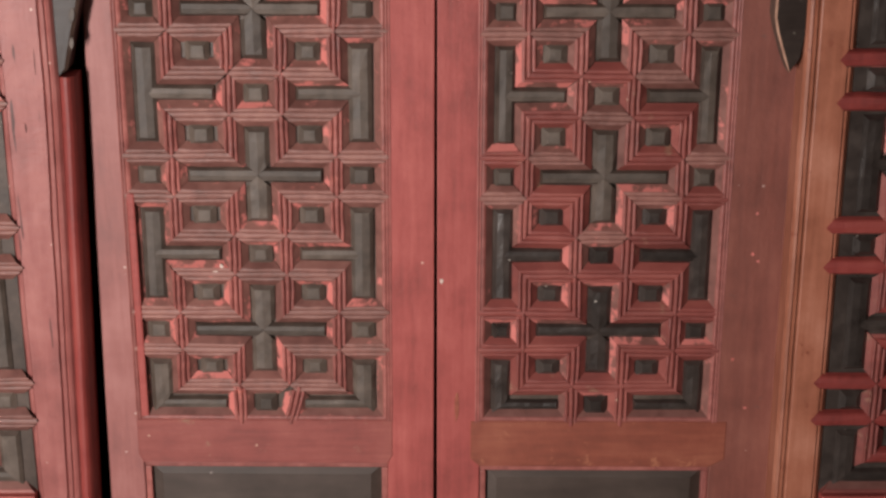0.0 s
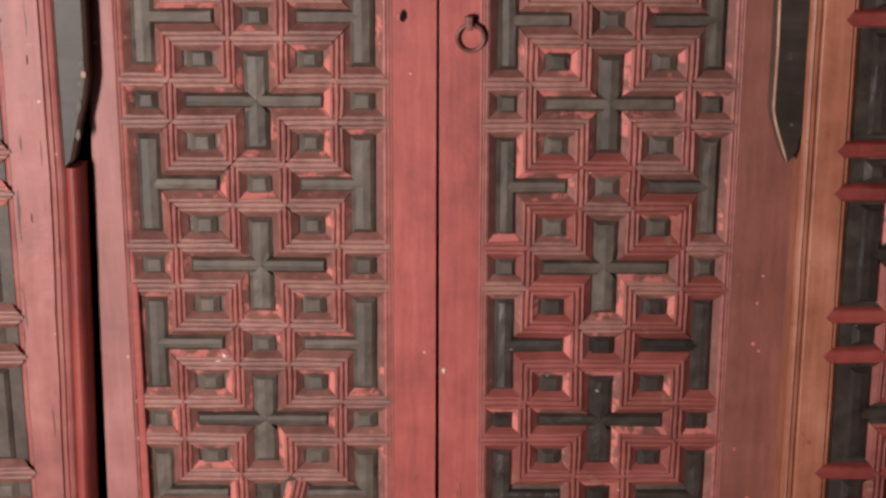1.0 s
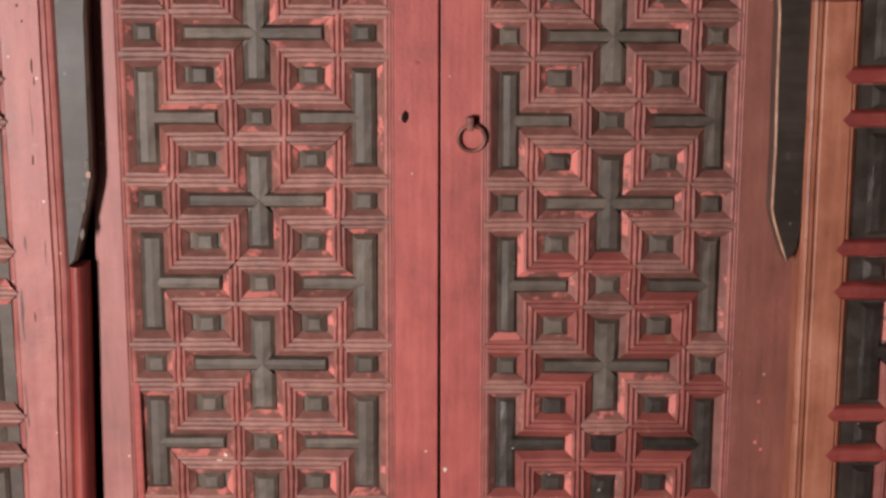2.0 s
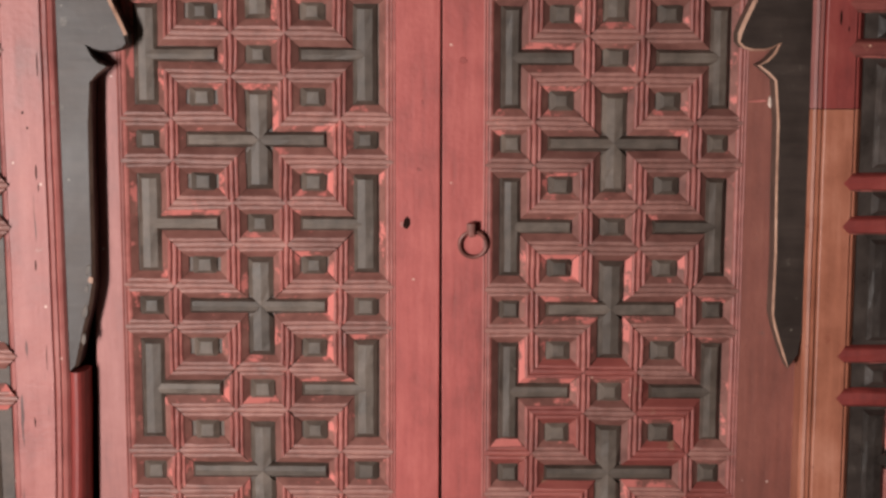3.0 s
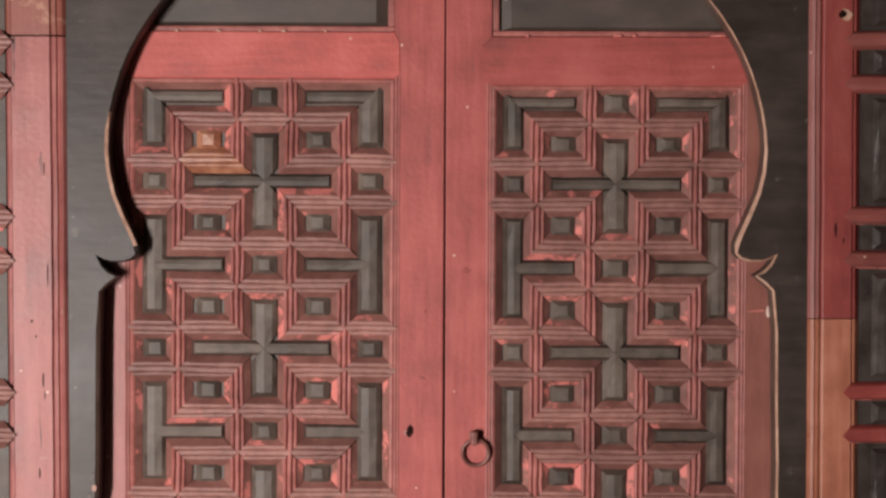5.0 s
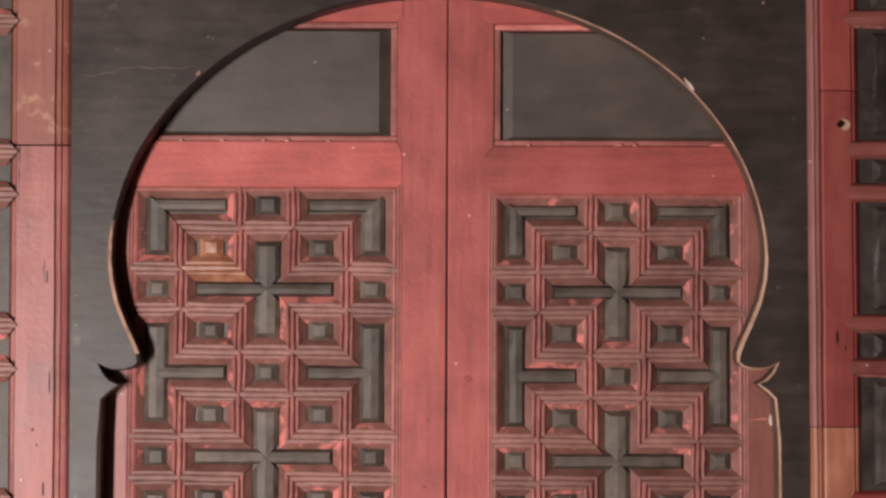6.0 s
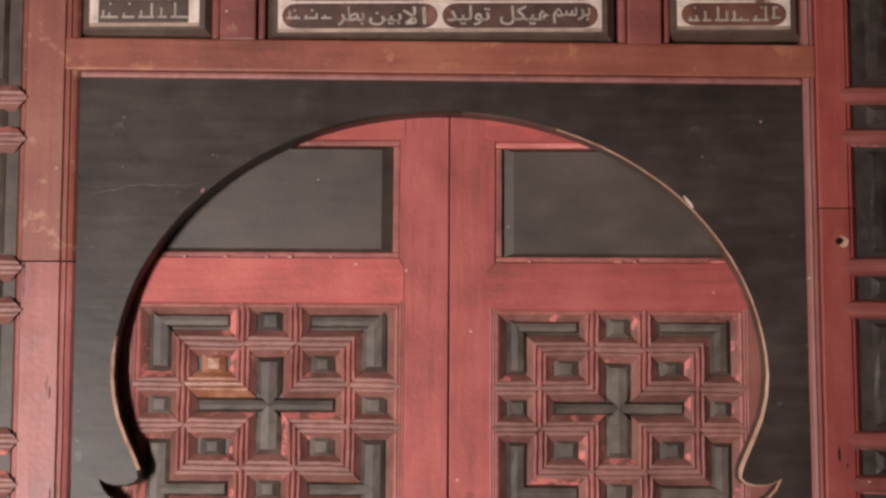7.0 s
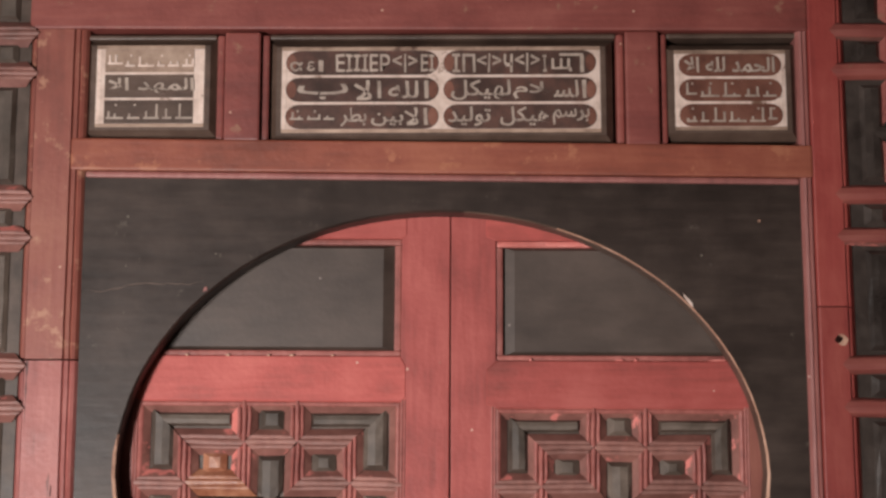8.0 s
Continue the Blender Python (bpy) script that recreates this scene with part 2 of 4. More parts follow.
def hip(end, sign, w, top):
    """A sloped end: the top stops short of the foot."""
    t = top * w
    back = (w - t) / 2
    return lambda u: end - sign * (0.0 if abs(u) > w / 2 - 1e-6 else (0.0012 if abs(u) > t / 2 + 1e-6 else back))


GAP = 0.00015


def straight(end):
    return lambda u: end


def pointed(end, sign):
    return lambda u: end - sign * (abs(u) + GAP)


def mitred(end, k):
    return lambda u: end + k * u


BAR_W, TOP_W, FLANK_W = 0.0240, 0.62, 0.0108


def ridge(seed, length, w, axis, ends):
    """A dark ridge piece of the fretwork, centred on its axis."""
    lo = hip(0, -1, w, TOP_W) if ends[0] == "hip" else (pointed(0, -1) if ends[0] == "point" else mitred(0, ends[0]))
    hi = hip(length, 1, w, TOP_W) if ends[1] == "hip" else (pointed(length, 1) if ends[1] == "point" else mitred(length, ends[1]))
    return loft(boss_profile(w, TOP_W), lo, hi, axis, (0, 0, 0), cuts=4, uneven=0.0012, seed=seed + 11)


SHARED = {}


def piece(name, key, make, mat, parent, at, turn=0.0):
    """One small piece; alike pieces share one mesh."""
    kind = rnd.randrange(6)
    key = (name, mat.name, kind) + key
    if key not in SHARED:
        bm = make(kind)
        me = bpy.data.meshes.new(name)
        bm.to_mesh(me)
        bm.free()
        me.materials.append(mat)
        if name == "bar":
            # the sloping flanks of the bars are a darker brown than their tops
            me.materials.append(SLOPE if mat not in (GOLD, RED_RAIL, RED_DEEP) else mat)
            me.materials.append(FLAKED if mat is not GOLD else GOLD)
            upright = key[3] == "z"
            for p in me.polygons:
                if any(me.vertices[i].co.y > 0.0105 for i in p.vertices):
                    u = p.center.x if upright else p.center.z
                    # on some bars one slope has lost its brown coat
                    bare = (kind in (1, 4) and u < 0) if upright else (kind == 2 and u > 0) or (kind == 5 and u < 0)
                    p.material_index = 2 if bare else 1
        if mat is DARK:
            # faces turned forward get a lighter, dusty copy with daylight sheen in its colour
            me.materials.append(RUBBED_LIT)
            lean = -0.3 if name == "boss" else -0.72
            for p in me.polygons:
                p.material_index = 1 if p.normal.y < lean and p.center.y < 0.009 else 0
        SHARED[key] = me
    ob = new(name, SHARED[key])
    ob.parent = parent
    ob.location = at
    ob.rotation_euler = (radians(rnd.uniform(-0.4, 0.4)), radians(turn), radians(rnd.uniform(-0.4, 0.4)))
    return ob


R3 = lambda v: round(v * 1000) / 1000
rnd = random.Random(11)


def boss(parent, xc, zc, w, h, mat=None):
    """A small square boss with a flat worn top."""
    w, h = R3(min(w, 0.041)), R3(min(h + 0.009, 0.041))

    def make(kind):
        bm = bmesh.new()
        t = (0.50, 0.56, 0.60, 0.53, 0.48, 0.57)[kind] * min(w, h)
        low = [bm.verts.new((sx * w / 2, 0.0105, sz * h / 2)) for sx, sz in ((-1, -1), (1, -1), (1, 1), (-1, 1))]
        top = [bm.verts.new((sx * t / 2, 0.0020, sz * t / 2)) for sx, sz in ((-1, -1), (1, -1), (1, 1), (-1, 1))]
        tip = bm.verts.new((0, 0.0017, 0))
        for i in range(4):
            j = (i + 1) % 4
            bm.faces.new((low[i], low[j], top[j], top[i]))
            bm.faces.new((top[i], top[j], tip))
        bm.faces.new(low[::-1])
        for v in top:
            v.co += Vector((noise.noise((v.co.x * 99, kind * 3.1, v.co.z * 99)), 0, noise.noise((v.co.z * 99, kind * 5.7, v.co.x * 99)))) * 0.0016
        return bm
    piece("boss", (w, h), make, mat or DARK, parent, (xc, -rnd.uniform(0, 0.0015), zc))


def fretwork(parent, X, Z, first=0, special=None, bars_mat=None, spikes=0.0, plain=False, beads=(0, 1, 2, 3), polished_below=0.0):
    """Interlaced fretwork of crosses and tees. X: the five columns' edges, Z: the rows' edges from the top down.
    Row kinds by turns: tee, square, cross, square."""
    special = special or {}
    nr, nc = len(Z) - 1, len(X) - 1
    kind = lambda r: ("T", "S", "C", "S")[(r + first) % 4]
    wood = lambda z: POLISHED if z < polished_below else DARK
    RB = bars_mat or RED_BAR
    RH = bars_mat or RED_DUST
    w = BAR_W
    section = plain_profile if plain else soft_profile
    bead = 0.011

    def v_bar(i, r):
        """Is there an upright bar on column line i in row r?"""
        if not (0 < i < nc and 0 <= r < nr):
            return False
        outer = i in (1, 4)
        return kind(r) != ("T" if outer else "C")

    def h_bar(j, c):
        """Is there a level bar on row line j in column c?"""
        if not (0 < j < nr and 0 <= c < nc):
            return False
        cross_line = "C" in (kind(j - 1), kind(j))
        return c in (0, 1, 3, 4) if cross_line else c in (1, 2, 3)

    xc = lambda c: (X[c] + X[c + 1]) / 2
    zc = lambda r: (Z[r] + Z[r + 1]) / 2

    def left(c):
        return X[c] + FLANK_W + (bead - 0.003 if c == 0 else w / 2)

    def right(c):
        return X[c + 1] - FLANK_W - (bead - 0.003 if c == nc - 1 else w / 2)

    def up(r):
        return Z[r] - FLANK_W - (bead - 0.003 if r == 0 else w / 2)

    def down(r):
        return Z[r + 1] + FLANK_W + (bead - 0.003 if r == nr - 1 else w / 2)

    # bars
    for i in range(1, nc):
        for r in range(nr):
            if not v_bar(i, r):
                continue
            length = R3(Z[r] - Z[r + 1])

            def end(j, beyond, sign, base):
                if j in (0, nr):
                    return ("border", j), pointed(base + sign * (0.010 if j else 0.002), sign)
                if v_bar(i, beyond):
                    return ("point",), pointed(base, sign)
                l, rt = h_bar(j, i - 1), h_bar(j, i)
                if l == rt:
                    return ("flat",), straight(base + sign * w / 2)
                k = sign * (-1 if rt else 1)
                return ("mitre", k), mitred(base, k)
            e0, f0 = end(r + 1, r + 1, -1, 0.0)
            e1, f1 = end(r, r - 1, 1, length)
            sp = special.get(("v", i, r), (None, 0))
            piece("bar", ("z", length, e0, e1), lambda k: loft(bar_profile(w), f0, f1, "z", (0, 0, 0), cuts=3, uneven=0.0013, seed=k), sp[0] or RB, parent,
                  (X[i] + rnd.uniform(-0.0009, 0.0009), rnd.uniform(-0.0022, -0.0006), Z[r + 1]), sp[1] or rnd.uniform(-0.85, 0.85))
    for j in range(1, nr):
        for c in range(nc):
            if not h_bar(j, c):
                continue
            length = R3(X[c + 1] - X[c])

            def end(i, beyond, sign, base):
                if i in (0, nc):
                    return ("border",), (pointed(base + sign * (spikes + w / 2), sign) if spikes else pointed(base + sign * 0.006, sign))
                if h_bar(j, beyond):
                    return ("point",), pointed(base, sign)
                a, b = v_bar(i, j - 1), v_bar(i, j)
                if a == b:
                    return ("flat",), straight(base + sign * w / 2)
                k = sign * (1 if b else -1)
                return ("mitre", k), mitred(base, k)
            e0, f0 = end(c, c - 1, -1, 0.0)
            e1, f1 = end(c + 1, c + 1, 1, length)
            sp = special.get(("h", j, c), (None, 0))
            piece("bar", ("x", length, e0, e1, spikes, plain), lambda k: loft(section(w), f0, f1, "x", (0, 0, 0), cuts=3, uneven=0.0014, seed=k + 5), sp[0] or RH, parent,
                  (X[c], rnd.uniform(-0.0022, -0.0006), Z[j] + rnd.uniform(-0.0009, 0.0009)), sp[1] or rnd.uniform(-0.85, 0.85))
    # raised pieces
    for r in range(nr):
        k = kind(r)
        if k == "S":
            for c in (1, 3):
                boss(parent, xc(c), zc(r), right(c) - left(c), up(r) - down(r), special.get(("b", c, r), (None,))[0] or wood(zc(r)))
        top_r, low_r = max(0, r - 1), min(nr - 1, r + 1)
        wv = R3(up(r) - down(r)) if 0 < r < nr - 1 else R3(Z[1] - Z[2] - w - 2 * FLANK_W)
        zr = zc(r) if 0 < r < nr - 1 else (up(0) - wv / 2 if r == 0 else down(nr - 1) + wv / 2)
        if k == "C":
            for c in (0, 4):
                boss(parent, xc(c), zc(r), right(c) - left(c), up(r) - down(r), wood(zc(r)))
            cw = R3(right(2) - left(2))
            x0, x1, z1, z0 = left(1), right(3), up(top_r), down(low_r)
            for name, axis, length, ww, ends, at in (
                    ("cross_arm", "x", xc(2) - x0, wv, ("hip", "point"), (x0, 0, zr)),
                    ("cross_arm", "x", x1 - xc(2), wv, ("point", "hip"), (xc(2), 0, zr)),
                    ("cross_arm", "z", z1 - zr, cw, ("point", "hip"), (xc(2), 0, zr)),
                    ("cross_arm", "z", zr - z0, cw, ("hip", "point"), (xc(2), 0, z0))):
                length = R3(length)
                piece(name, (axis, length, ww, ends), lambda k: ridge(k, length, ww, axis, ends), wood(zr), parent, at)
        if k == "T":
            boss(parent, xc(2), zr, right(2) - left(2), up(r) - down(r), wood(zr))
            for c, side in ((0, 1), (4, -1)):
                cw = R3(right(c) - left(c))
                z1, z0 = up(top_r), down(low_r)
                corner = r in (0, nr - 1)
                if corner:
                    z1, z0 = (zr, z0) if r == 0 else (z1, zr)
                length = R3(z1 - z0)
                k1 = -side if r == 0 else side
                ends = ("hip", k1) if r == 0 else ((k1, "hip") if corner else ("hip", "hip"))
                piece("tee_upright", ("z", length, cw, ends), lambda k: ridge(k, length, cw, "z", ends), wood(zr), parent, (xc(c), 0, z0))
                s0, s1 = (xc(0), right(1)) if c == 0 else (left(3), xc(4))
                sl = R3(s1 - s0)
                if corner:
                    k2 = 1 if r == 0 else -1
                    ends2 = (-k2, "hip") if c == 0 else ("hip", k2)
                else:
                    ends2 = ("point", "hip") if c == 0 else ("hip", "point")
                piece("tee_stem", ("x", sl, wv, ends2), lambda k: ridge(k, sl, wv, "x", ends2), wood(zr), parent, (s0, 0, zr))
    # bead round the field
    sec = [(0.0, -0.0135), (0.0, 0.0), (0.003, 0.0012), (0.0065, 0.0), (bead - 0.003, -0.0015), (bead - 0.003 + FLANK_W, -0.0115), (bead - 0.003 + FLANK_W, -0.0135)]
    flip = [(-u, h) for u, h in reversed(sec)]
    wide, tall = X[-1] - X[0], Z[0] - Z[-1]
    for which, (axis, prof, size, origin, k) in enumerate((("z", sec, tall, (X[0], 0, Z[-1]), 1), ("z", flip, tall, (X[-1], 0, Z[-1]), -1),
                                        ("x", sec, wide, (X[0], 0, Z[-1]), 1), ("x", flip, wide, (X[0], 0, Z[0]), -1))):
        if which not in beads:
            continue
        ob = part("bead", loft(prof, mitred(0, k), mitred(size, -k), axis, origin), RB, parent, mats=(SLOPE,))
        # the bead's deep faces take the same brown as the bars' flanks
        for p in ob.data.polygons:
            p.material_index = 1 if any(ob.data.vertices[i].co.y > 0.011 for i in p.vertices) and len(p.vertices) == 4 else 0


def rows_from(knots):
    """Row edges by interpolation between (row, height) knots."""
    n = knots[-1][0]
    out = []
    for r in range(int(n) + 1):
        for (r0, z0), (r1, z1) in zip(knots, knots[1:]):
            if r0 <= r <= r1:
                out.append(z0 + (z1 - z0) * (r - r0) / (r1 - r0))
                break
    return out


def raised_panel(name, x0, x1, z0, z1, y, depth, slope, mat, parent, label="", slope_z=None):
    """A fielded panel: a flat field raised on sloping margins."""
    bm = bmesh.new()
    sz = slope if slope_z is None else slope_z
    lo = [bm.verts.new((x, y, z)) for x, z in ((x0, z0), (x1, z0), (x1, z1), (x0, z1))]
    hi = [bm.verts.new((x, y - depth, z)) for x, z in ((x0 + slope, z0 + sz), (x1 - slope, z0 + sz), (x1 - slope, z1 - sz), (x0 + slope, z1 - sz))]
    bk = [bm.verts.new((v.co.x, y + 0.012, v.co.z)) for v in lo]
    for i in range(4):
        j = (i + 1) % 4
        bm.faces.new((lo[i], lo[j], hi[j], hi[i]))
        bm.faces.new((bk[i], bk[j], lo[j], lo[i]))
    bm.faces.new(hi)
    bm.faces.new(bk[::-1])
    return part(name, bm, mat, parent, label)


def empty(name, at=(0, 0, 0)):
    ob = new(name)
    ob.location = at
    ob.empty_display_size = 0.1
    return ob


# ---------------------------------------------------------------- the room that closes the place
def slab(name, x0, x1, y0, y1, z0, z1, mat, label, category):
    return tagged(part(name, boxed(x0, x1, y0, y1, z0, z1), mat), label, category, kind="structure")


slab("floor", -3.2, 3.2, BACK - 0.3, 1.8, -0.2, 0.0, STONE, "worn grey stone floor before the screen", "floor")
slab("ceiling", -3.2, 3.2, BACK - 0.3, 1.8, 3.6, 3.75, CEIL, "dark timber ceiling over the nave", "ceiling")
slab("wall_west", -3.4, -3.2, BACK - 0.3, 1.8, 0.0, 3.6, PLASTER, "old grey plaster side wall", "wall")
slab("wall_east", 3.2, 3.4, BACK - 0.3, 1.8, 0.0, 3.6, PLASTER, "old grey plaster side wall", "wall")
slab("wall_north", -3.2, 3.2, 1.6, 1.8, 0.0, 3.6, PLASTER, "dim plaster wall of the sanctuary behind", "wall")
slab("wall_screen_left", -3.2, -1.2855, -0.05, 0.2, 0.0, 3.6, PLASTER, "old plaster wall beside the screen", "wall")
slab("wall_screen_right", 1.2115, 3.2, -0.05, 0.2, 0.0, 3.6, PLASTER, "old plaster wall beside the screen", "wall")
slab("wall_screen_over", -1.2855, 1.2115, -0.05, 0.2, 2.92, 3.6, PLASTER, "old plaster wall above the screen", "wall")


def wall_with_window():
    bm = bmesh.new()
    a, b = WIN_X - WIN_W / 2, WIN_X + WIN_W / 2
    c, d = WIN_Z - WIN_H / 2, WIN_Z + WIN_H / 2
    for x0, x1, z0, z1 in ((-3.2, a, 0, 3.6), (b, 3.2, 0, 3.6), (a, b, 0, c), (a, b, d, 3.6)):
        box(bm, x0, x1, BACK - 0.1, BACK, z0, z1)
    return bm


tagged(part("wall_south", wall_with_window(), PLASTER), "old plaster wall with one window opening", "wall", kind="structure")

# ---------------------------------------------------------------- the screen: frame, arched board, inscriptions, side fretwork
PL, PR, CX = -0.641, 0.583, -0.031
screen = tagged(empty("wooden_screen"), "old red-painted wooden church screen with dark arched board and inlaid panels", "screen")


def moulded(name, pts, z0, z1, mat, label="", splay=0.0, wave=0.0008):
    """An upright with a moulded, slightly uneven section; pts are (x, front height). Its inner side splays towards the foot."""
    cuts = max(2, int((z1 - z0) / 0.06))
    bm = loft([(x, h) for x, h in pts], straight(z0), straight(z1), "z", (0, 0, 0), cuts=cuts)
    for v in bm.verts:
        if v.co.x > -0.67 and v.co.z < 0.95:
            v.co.x -= splay * (0.95 - v.co.z)
        if v.co.y < -0.02:
            v.co.x += wave * noise.noise((v.co.x * 40, 1.0, v.co.z * 9))
            v.co.y += wave * noise.noise((v.co.x * 40, 8.0, v.co.z * 12))
    return part(name, bm, mat, screen, label)


LEFT_JAMB = [(-0.741, 0.0), (-0.741, 0.050), (-0.737, 0.055), (-0.732, 0.054), (-0.7305, 0.050), (-0.729, 0.062), (-0.666, 0.062),
             (-0.664, 0.057), (-0.662, 0.061), (-0.656, 0.060), (-0.654, 0.056), (-0.651, 0.058), (-0.646, 0.056), (-0.6415, 0.050), (-0.641, 0.0)]
RIGHT_JAMB = [(0.6022, 0.0), (0.6022, 0.052), (0.605, 0.061), (0.607, 0.062),
              (0.653, 0.062), (0.655, 0.056), (0.658, 0.0595), (0.661, 0.058), (0.663, 0.054), (0.666, 0.052), (0.667, 0.046), (0.667, 0.0)]
INNER_MOULD = [(0.5835, 0.0), (0.5835, 0.051), (0.588, 0.0565), (0.593, 0.058), (0.5955, 0.054), (0.598, 0.059), (0.6005, 0.059), (0.6015, 0.053), (0.6020, 0.0)]
moulded("jamb", LEFT_JAMB, 0.0, 1.889, RED_JAMB, "faded pinkish red jamb", 0.028, 0.0013)
moulded("jamb", LEFT_JAMB, 1.892, 2.4665, RED_WORN, "worn brownish red jamb")
moulded("jamb", RIGHT_JAMB, 0.0, 1.422, BARE, "bare brown wood repair of the jamb")
moulded("jamb", RIGHT_JAMB, 1.4235, 1.977, RED_DEEP, "deep red jamb")
moulded("jamb", RIGHT_JAMB, 1.979, 2.545, RED_DEEP, "deep red jamb")
moulded("moulding", INNER_MOULD, 0.0, 1.422, BARE, "bare wood moulding, rubbed pale")
moulded("moulding", INNER_MOULD, 1.4235, 2.545, RED_MAUVE, "faded greyish red moulding along the jamb")
# quarter-round strip beside the lower left jamb, where the dark board has gone
STRIP = [(-0.6405, 0.0), (-0.6405, 0.050), (-0.637, 0.056), (-0.632, 0.0585), (-0.627, 0.058), (-0.622, 0.054), (-0.618, 0.047), (-0.6155, 0.036), (-0.615, 0.02), (-0.615, 0.0)]
moulded("strip", STRIP, 0.0, 0.984, RED_DEEP, "rounded deep red strip", 0.032)


def arch_outline():
    """Opening's right half from the crown down: an ellipse, a horseshoe return, a scroll and a tapering leg."""
    pts = [(0.543 * math.sin(a), 1.70 + 0.444 * math.cos(a)) for a in np.linspace(0, math.pi / 2, 22)]
    pts += [(0.540, 1.665), (0.532, 1.630), (0.518, 1.595), (0.503, 1.563), (0.496, 1.545), (0.4965, 1.530), (0.505, 1.521), (0.520, 1.5165),
            (0.540, 1.5165), (0.552, 1.520), (0.562, 1.529), (0.5535, 1.512), (0.543, 1.501), (0.529, 1.493), (0.545, 1.480), (0.557, 1.468)]
    return pts


def arch_board():
    bm = bmesh.new()
    half = arch_outline()
    wob = lambda x, z: 0.0022 * noise.noise((x * 9, z * 9, 3.0))
    left_leg = [(0.559, 1.40), (0.561, 1.29), (0.5625, 1.20), (0.564, 1.13), (0.568, 1.105), (0.580, 1.06), (0.590, 1.02), (0.596, 0.994)]
    right_leg = [(0.562, 1.40), (0.564, 1.29), (0.564, 1.18), (0.564, 1.08), (0.569, 1.058), (0.576, 1.035), (0.584, 1.010), (0.5935, 0.987)]
    left_side = [(CX - x + wob(x, z), z) for x, z in reversed(half + left_leg)]
    right_side = [(CX + x + wob(-x, z), z) for x, z in half[1:] + right_leg]
    loop = [(PL, 0.985)] + left_side + right_side + [(PR - 0.006, 1.012), (PR, 1.05), (PR, 2.197), (0.0, 2.203), (PL, 2.210)]
    n = len(loop)
    cut = range(1, 1 + len(left_side) + len(right_side))
    rim = []
    for i, (x, z) in enumerate(loop):
        if i not in cut:
            rim.append((x, z))
            continue
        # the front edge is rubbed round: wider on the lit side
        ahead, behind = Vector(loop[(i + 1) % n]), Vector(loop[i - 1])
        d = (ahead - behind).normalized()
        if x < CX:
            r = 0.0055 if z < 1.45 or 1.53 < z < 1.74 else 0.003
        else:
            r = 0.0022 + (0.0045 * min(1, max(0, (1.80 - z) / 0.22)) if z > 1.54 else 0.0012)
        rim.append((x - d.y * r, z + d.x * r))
    front = [bm.verts.new((x, -0.050, z)) for x, z in rim]
    edge = [bm.verts.new((x, -0.0465 if x > CX else (-0.0482 if 1.53 < z < 1.74 else -0.044), z)) for x, z in loop]
    back = [bm.verts.new((x, -0.003, z)) for x, z in loop]
    sides = [(i, (i + 1) % n) for i in range(n)]
    for ring, outline in ((front, rim), (back, loop)):
        tri = delaunay_2d_cdt([Vector(p) for p in outline], sides, [list(range(n))], 1, 1e-7)
        assert len(tri[0]) == n
        for a, b, c in tri[2]:
            bm.faces.new((ring[a], ring[b], ring[c]) if ring is front else (ring[c], ring[b], ring[a]))
    for i, j in sides:
        x, z = loop[i]
        f = bm.faces.new((front[j], front[i], edge[i], edge[j]))
        s = bm.faces.new((edge[j], edge[i], back[i], back[j]))
        # shade put into the colour: inner face black at left, brown on the lit right
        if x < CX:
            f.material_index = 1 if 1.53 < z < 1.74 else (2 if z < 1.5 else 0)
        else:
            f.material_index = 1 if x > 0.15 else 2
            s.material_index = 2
    bmesh.ops.recalc_face_normals(bm, faces=bm.faces[:])
    return bm


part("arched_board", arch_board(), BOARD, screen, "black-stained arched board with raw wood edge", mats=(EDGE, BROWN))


def level(name, x0, x1, z0, z1, y, mat, label="", tilt=0.0):
    bm = boxed(x0, x1, y, 0.0, z0, z1, bevel=0.004)
    for v in bm.verts:
        v.co.z += tilt * v.co.x
    return part(name, bm, mat, screen, label)


TILT_Z = -0.013
level("lintel", -0.665, 0.6045, 2.208, 2.264, -0.0625, RED_LOW, "browned red lintel over the arch", TILT_Z)
level("lintel_bead", PL + 0.001, PR - 0.001, 2.197, 2.2075, -0.055, RED_MAUVE, "", TILT_Z)
level("top_rail", -0.744, 0.6045, 2.463, 2.524, -0.0625, RED_RAIL, "dull red rail above the inscriptions", -0.006)
for x0, x1 in ((-0.404, -0.342), (0.288, 0.346)):
    part("mullion", boxed(x0, x1, -0.061, 0.0, 2.262 - 0.013 * x0, 2.460, bevel=0.004), RED_RAIL, screen)
for x in (-0.412, -0.334, 0.280, 0.354):
    part("mullion_bead", boxed(x - 0.0065, x + 0.0065, -0.050, 0.0, 2.266 - 0.013 * x, 2.458, bevel=0.004), RED_RAIL, screen)
for x0, x1 in ((-0.654, -0.419), (-0.327, 0.273), (0.361, 0.594)):
    part("field_bead", boxed(x0, x1, -0.050, 0.0, 2.450, 2.4585, bevel=0.003), BROWN, screen)


